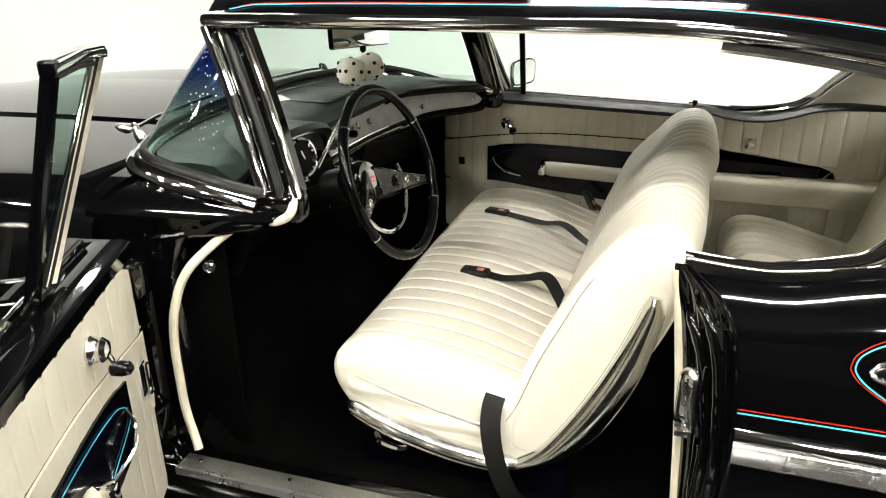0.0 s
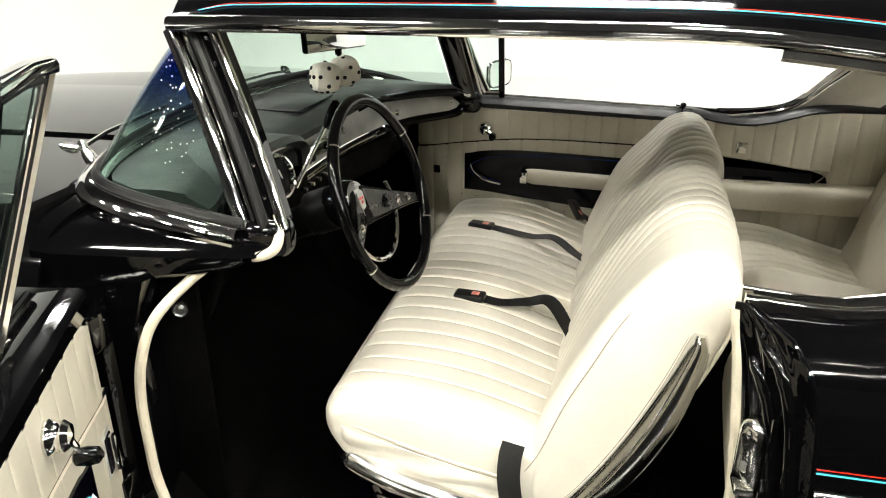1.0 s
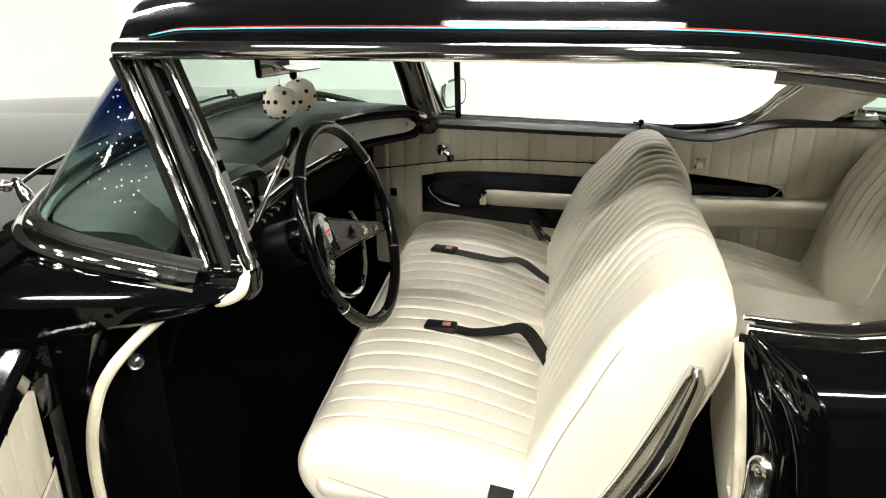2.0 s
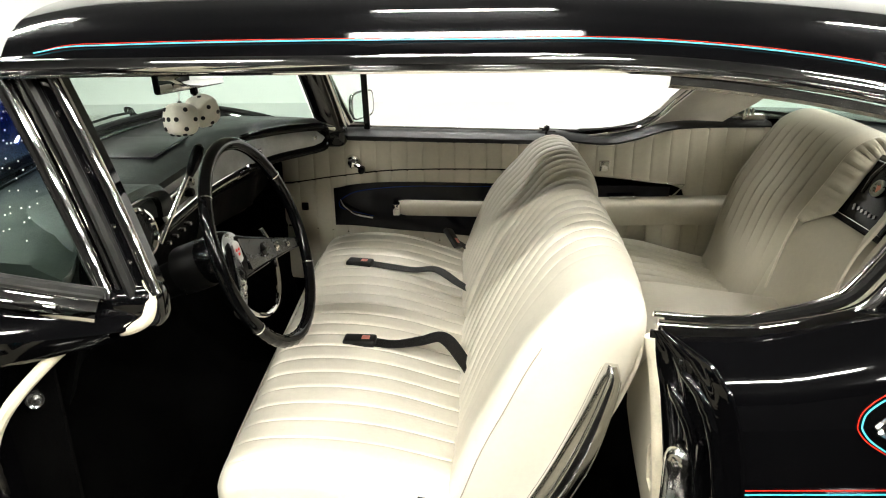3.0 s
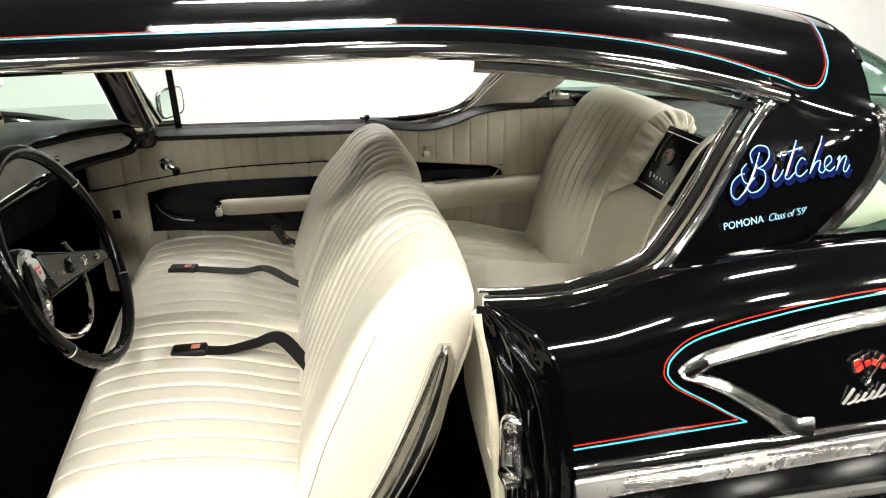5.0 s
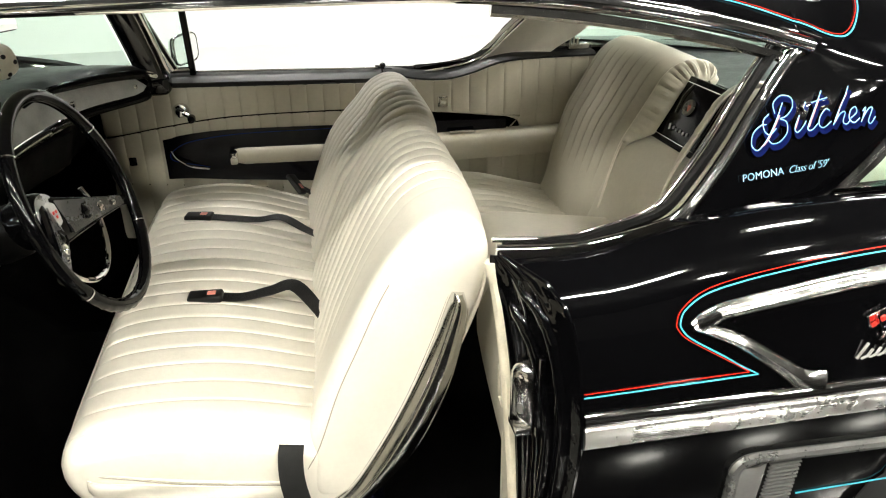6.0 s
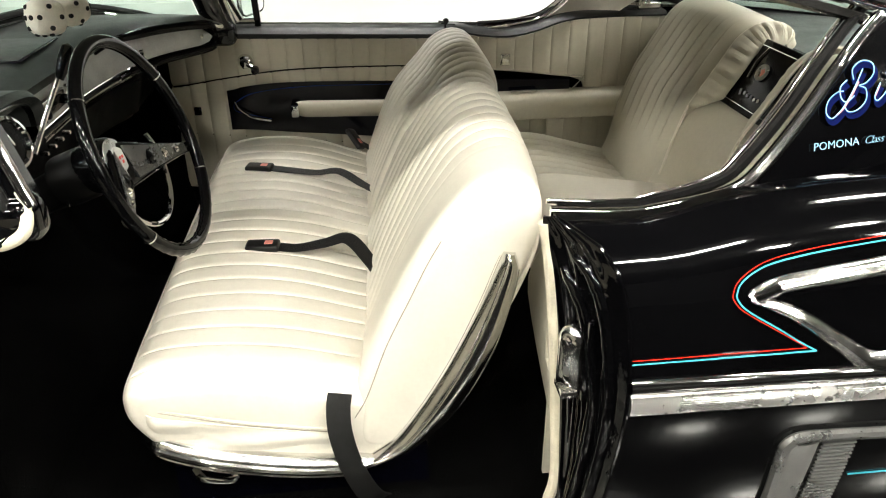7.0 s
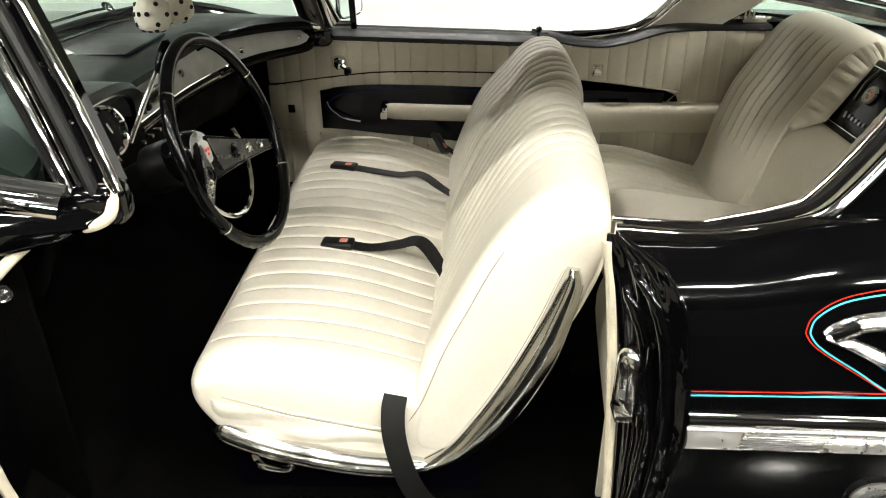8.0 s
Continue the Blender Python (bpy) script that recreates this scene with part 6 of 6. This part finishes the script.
for mat, d, nm in ((STRIPE_RED, 0.0065, "red_pinstripe"), (STRIPE_BLUE, 0.0, "blue_pinstripe")):
    p, n = straight([(0.086, 0.771 + d), (0.396 - d * 2.6, 0.771 + d)], 20)
    part(nm, ribbon(p, n, 0.0016 if mat is STRIPE_RED else 0.0025), mat, near_quarter)
    bow = [(0.396 - d * 2.6, 0.771 + d), (0.362 - d * 1.6, 0.791 + d * 0.6), (0.330 - d, 0.812), (0.273 - d, 0.847), (0.254 - d, 0.866), (0.251 - d, 0.879), (0.260 - d * 0.9, 0.897 + d * 0.3), (0.295 - d * 0.5, 0.917 + d * 0.8), (0.353, 0.929 + d), (0.437, 0.939 + d), (0.547, 0.948 + d), (0.681, 0.953 + d), (1.0, 0.956 + d), (1.4, 0.952 + d)]
    p, n = on_side(bow, 90)
    part(nm, ribbon(p, n, 0.0016 if mat is STRIPE_RED else 0.0025), mat, near_quarter)
# lower side moulding: bright upper band, ribbed lower band
for z0, z1, mt, nm in ((0.746, 0.720, CHROME, "upper_moulding"), (0.720, 0.677, ALU, "ribbed_moulding")):
    rows = []
    for x in np.linspace(0.086, 2.3, 60):
        drop = 0.02 * (x - 0.086)
        row = []
        for j in range(49):
            z = z0 + (z1 - z0) * j / 48 - drop
            bulge = 0.008 * math.sin(math.pi * j / 48) ** 0.6 + (0.0017 * math.cos(j * math.pi * 0.5) if mt is ALU and 4 < j < 44 else 0)
            row.append((x, -side_y(x, z) - 0.004 - bulge, z))
        row += [(x, -side_y(x, z1 - drop) + 0.004, z1 - drop), (x, -side_y(x, z0 - drop) + 0.004, z0 - drop)]
        rows.append(row)
    part(nm, capped(rows), mt, near_quarter, "bright ribbed side moulding" if mt is ALU else "chrome side moulding")
# spear: two limbs meeting in a point
def limb(pts, w, nm):
    c = catmull(pts, 40)
    ws = [smooth_interp(k / 39, w) for k in range(40)]
    rows = []
    for k, (x, z) in enumerate(c):
        d = Vector((*(c[min(k + 1, 39)] - c[max(k - 1, 0)]), 0)).normalized()
        row = []
        for j in range(7):
            t = j / 6 * 2 - 1
            xx, zz = x - d.y * t * ws[k] / 2, z + d.x * t * ws[k] / 2
            row.append((xx, -side_y(xx, zz) - 0.002 - 0.010 * (1 - abs(t)) ** 0.6, zz))
        row += [(xx, -side_y(xx, zz) + 0.004, zz), (row[0][0], -side_y(row[0][0], row[0][2]) + 0.004, row[0][2])]
        rows.append(row)
    part(nm, capped(rows), SOFTCHROME, near_quarter, "pointed chrome side spear")


limb([(0.272, 0.869), (0.319, 0.886), (0.37, 0.893), (0.434, 0.900), (0.543, 0.911), (0.677, 0.919), (0.9, 0.924), (1.3, 0.915)], [(0.0, 0.012), (0.05, 0.026), (1.0, 0.030)], "spear_upper")
limb([(0.276, 0.868), (0.32, 0.852), (0.37, 0.827), (0.435, 0.783), (0.484, 0.748), (0.52, 0.734)], [(0.0, 0.014), (0.2, 0.020), (0.7, 0.030), (1.0, 0.05)], "spear_lower")
part("spear_tip", block((0.045, 0.014, 0.022), (0.298, -side_y(0.298, 0.878) - 0.008, 0.879), 0.006, turn=Euler((0, radians(-28), 0)).to_matrix()), CHROME, near_quarter)
# emblem: flags and script, as plain shapes
def badge(nm, size, x, z, tilt_by, lift, mt, label=""):
    part(nm, block(size, (x, -side_y(x, z) - lift, z), 0.001, turn=Euler((0, tilt_by, 0)).to_matrix()), mt, near_quarter, label)


for sgn, fx in ((-1, 0.614), (1, 0.652)):
    badge("emblem_flag", (0.036, 0.003, 0.026), fx, 0.845, 0.42 * sgn, 0.004, SOFTCHROME, "chrome flag emblem")
    for i in range(3):
        for j in range(2):
            if sgn > 0 and (i + j) % 2:
                continue
            a, b = -0.010 + 0.010 * i, -0.006 + 0.012 * j
            badge("flag_field", (0.009, 0.002, 0.010), fx + a * math.cos(0.42) + b * math.sin(0.42 * sgn), 0.845 - a * math.sin(0.42 * sgn) + b * math.cos(0.42), 0.42 * sgn, 0.0062, RED)
    badge("flag_staff", (0.004, 0.004, 0.062), 0.633 + 0.010 * sgn, 0.829, 0.5 * sgn, 0.005, CHROME)
badge("emblem_vee", (0.016, 0.005, 0.012), 0.633, 0.806, 0.785, 0.005, CHROME)
for k in range(6):
    hgt = 0.034 if k == 0 else (0.026 if k == 4 else 0.015)
    badge("script_bar", (0.0045, 0.004, hgt), 0.592 + 0.016 * k, 0.778 + hgt * 0.3 + 0.001 * k, 0.5, 0.004, SILVER, "silver script, as plain slanted bars")
    badge("script_bar", (0.015, 0.0035, 0.0035), 0.598 + 0.016 * k, 0.776 + 0.001 * k, -0.35, 0.004, SILVER)

# dummy scoop ahead of the rear wheel
def scoop_pt(x, z, d):
    return (x, -side_y(x, z) - d, z)


outline = catmull([(0.392, 0.34), (0.388, 0.45), (0.382, 0.548), (0.384, 0.578), (0.405, 0.594), (0.46, 0.594), (0.57, 0.588), (0.72, 0.58)], 50)
scoop = part("side_scoop", sweep([scoop_pt(x, z, 0.006) for x, z in outline], ring(0.011, 8), up=(0, 1, 0)), SATIN, near_quarter, "chrome-edged dummy side scoop")
part("scoop_face", thick([[scoop_pt(0.392 + 0.058 * j / 6 - 0.004 * (i / 11), 0.34 + 0.235 * i / 11, 0.004 + 0.006 * math.sin(math.pi * j / 6)) for j in range(7)] for i in range(12)], 0.004), SATIN, scoop)
for i in range(24):
    z = 0.345 + 0.0098 * i
    part("scoop_fin", block((0.062, 0.008, 0.0042), (0.488 - 0.03 * (z - 0.45), -side_y(0.48, z) - 0.005, z), 0.0015), SATIN, scoop)
p, n = straight([(0.535, 0.474), (1.0, 0.465)], 20)
part("blue_pinstripe", ribbon(p, n, 0.0042), STRIPE_BLUE, near_quarter)

# roof pinstripes, running along the edge and turning across the back
def roof_line(off):
    pts = [(-1.02 + off * 0.3, -0.668 + off * 0.2)] + [(x, -0.656 + off - smooth_interp(x, [(0.30, 0.0), (0.40, 0.003), (0.50, 0.008), (0.60, 0.019)])) for x in np.linspace(-0.97, 0.60, 24)]
    pts += [(0.625, -0.6805 + off), (0.652 - off * 0.3, -0.683 + off), (0.679 - off * 0.7, -0.677 + off * 0.8), (0.714 - off, -0.651 + off * 0.5), (0.756 - off, -0.602), (0.785 - off, -0.549), (0.824 - off, -0.472), (0.870 - off, -0.38), (0.905 - off, -0.22), (0.915 - off, 0.0)]
    c = catmull(pts, 150)
    path, nrm = [], []
    for x, y in c:
        z = roof_top(x, y)
        dzx, dzy = (roof_top(x + 0.01, y) - z) / 0.01, (roof_top(x, y + 0.005) - z) / 0.005
        path.append((x, y, z))
        nrm.append((-dzx, -dzy, 1))
    return path, nrm


p, n = roof_line(0.0)
part("blue_pinstripe", ribbon(p, n, 0.0030, 0.002), STRIPE_BLUE, car)
p, n = roof_line(0.0048)
part("red_pinstripe", ribbon(p, n, 0.0014, 0.002), STRIPE_RED, car)

# painted lettering on the roof pillar
slope = math.atan(0.405)
lay = Matrix(((1, 0, 0), (0, math.sin(slope), -math.cos(slope)), (0, math.cos(slope), math.sin(slope)))).to_3x3()
out = Vector((0, -math.cos(slope), math.sin(slope)))
def place(x, z, d):
    return Vector((x, -pillar_y(z) - 0.0088, z)) + out * d


def brushed(strokes, width, dx, dz, lift):
    """Brush strokes of one letter as flat bands on the pillar; a letter unit is 38 mm."""
    whole = bmesh.new()
    for pts in strokes:
        c = catmull(pts, 8 * len(pts))
        path = [place(0.448 + 0.038 * u + dx, 1.101 + 0.030 * v + dz, lift) for u, v in c]
        bm = ribbon(path, [out] * len(path), width, 0.0, 0.0005)
        me = bpy.data.meshes.new("stroke")
        bm.to_mesh(me)
        bm.free()
        whole.from_mesh(me)
        bpy.data.meshes.remove(me)
    return whole


def letter(core, *strokes):
    part("letter_shadow", brushed(strokes, 0.0085, 0.004, -0.0070, 0.0012), SCRIPT_DARK, near_pillar, smooth=False)
    part("letter_edge", brushed(strokes, 0.0027, 0.0006, -0.0012, 0.0022), SCRIPT_BLUE, near_pillar, smooth=False)
    part("letter", brushed(strokes, 0.0015, 0.0, 0.0, 0.0032), SCRIPT, near_pillar, "pale blue brushed script letter", smooth=False)
    if core:
        part("letter_core", brushed([core], 0.0024, 0.0012, -0.0004, 0.0027), SCRIPT_CORE, near_pillar, smooth=False)


# B with its looped tail, then i, t, c, h, e, n
letter([(1.42, 1.65), (1.08, 0.95), (0.72, 0.32), (0.4, 0.02)], [(1.62, 2.3), (1.35, 1.6), (1.0, 0.85), (0.62, 0.22), (0.22, -0.15), (-0.05, 0.15), (0.05, 0.75), (0.45, 1.15), (0.75, 1.2)], [(0.9, 1.75), (0.6, 1.4), (0.64, 0.85), (0.9, 0.65), (1.25, 0.95)], [(1.2, 1.75), (1.15, 2.3), (1.55, 2.68), (2.05, 2.55), (2.12, 2.05), (1.8, 1.6), (1.45, 1.45)], [(1.45, 1.45), (1.78, 1.25), (1.78, 0.7), (1.42, 0.25), (1.0, 0.15), (0.8, 0.38)])
letter([(2.4, 1.45), (2.2, 0.9)], [(2.45, 1.55), (2.2, 0.9), (2.32, 0.66), (2.62, 0.95), (2.8, 1.25)], [(2.72, 2.05), (2.80, 2.25)])
letter([(3.5, 2.4), (3.1, 1.4), (2.9, 0.9)], [(3.65, 2.8), (3.3, 1.95), (2.98, 1.2), (2.86, 0.8), (3.06, 0.72), (3.4, 1.05)], [(3.1, 2.2), (3.95, 2.42)])
letter(None, [(4.05, 1.7), (3.82, 1.8), (3.5, 1.35), (3.48, 0.92), (3.72, 0.82), (4.1, 1.12)])
letter([(4.95, 2.6), (4.6, 1.9), (4.3, 1.1)], [(5.1, 2.95), (4.75, 2.15), (4.42, 1.45), (4.2, 0.9)], [(4.25, 1.0), (4.6, 1.5), (4.85, 1.55), (4.72, 1.05), (4.9, 0.9), (5.12, 1.12)])
letter(None, [(5.12, 1.2), (5.45, 1.5), (5.4, 1.8), (5.15, 1.65), (5.05, 1.2), (5.3, 0.95), (5.62, 1.18)])
letter([(5.9, 1.6), (5.7, 1.05)], [(5.78, 1.55), (5.95, 1.72), (5.68, 0.95)], [(5.72, 1.08), (6.1, 1.65), (6.3, 1.65), (6.07, 1.0), (6.2, 0.85), (6.45, 1.2)])
lettering("small_letter", "POMONA", 0.0185, place(0.425, 1.048, 0.002), lay, SCRIPT, near_pillar, 0.0, 0.0004, 1.0, -0.0002, lambda c: Vector((c.x, c.y + 0.09 * c.x, c.z)))
lettering("small_letter", "Class of '59'", 0.0185, place(0.514, 1.055, 0.002), lay, SCRIPT, near_pillar, 0.35, 0.0004, 0.9, -0.0004, lambda c: Vector((c.x, c.y + 0.09 * c.x, c.z)))

# wiper pivot and arm at the foot of the windshield
for s in (-1, 1):
    wiper = part("wiper", lathe([(0, 0.016), (0.02, 0.014), (0.03, 0.010), (0.045, 0.012), (0.052, 0.004)], (-1.40, s * 0.56, 1.045), (-0.5, 0, 0.9), 16), CHROME, car, "chrome wiper pivot")
    part("wiper_arm", sweep([(-1.415, s * 0.56, 1.078), (-1.435, s * 0.45, 1.085), (-1.46, s * 0.15, 1.09)], ring(0.005, 6)), CHROME, wiper)
    part("washer_jet", lathe([(0, 0.009), (0.012, 0.013), (0.03, 0.010), (0.04, 0.003)], (-1.42, s * 0.575, 1.075), (-0.8, s * 0.3, 0.25), 14), CHROME, wiper)
# panel gap round the cowl
gap = catmull([(-1.452, -0.503, 1.034), (-1.462, -0.576, 1.030), (-1.430, -0.651, 1.026), (-1.345, -0.734, 1.017), (-1.269, -0.788, 1.008), (-1.176, -0.822, 0.998)], 30)
part("cowl_gap", sweep(gap, ring(0.004, 6)), RUBBER, car)

# pale dots set on the windshield's turned end in place of reflected lights
dots = bmesh.new()
rnd = random.Random(4)
for row in range(9):
    for col in range(8):
        if rnd.random() < 0.28:
            continue
        k, j = 3.0 + col * 1.05 + rnd.uniform(-0.35, 0.35), 3.4 + row * 0.95 + rnd.uniform(-0.35, 0.35)
        i0 = int(k)
        a = ws[i0][int(j)].lerp(ws[i0 + 1][int(j)], k - i0)
        b = ws[i0][int(j) + 1].lerp(ws[i0 + 1][int(j) + 1], k - i0)
        c = a.lerp(b, j - int(j))
        nrm = (ws[i0 + 1][int(j)] - ws[i0][int(j)]).cross(ws[i0][int(j) + 1] - ws[i0][int(j)]).normalized()
        if nrm.y > 0:
            nrm = -nrm
        d = lathe([(0, 0.0015), (0.0006, 0.0012)], c + nrm * 0.005, nrm, 8)
        me = bpy.data.meshes.new("dot")
        d.to_mesh(me)
        d.free()
        dots.from_mesh(me)
        bpy.data.meshes.remove(me)
tagged(part("glass_dots", dots, WHITE_MARK, car, "scattered pale dots set on the windshield glass as reflections"), kind="stuff")
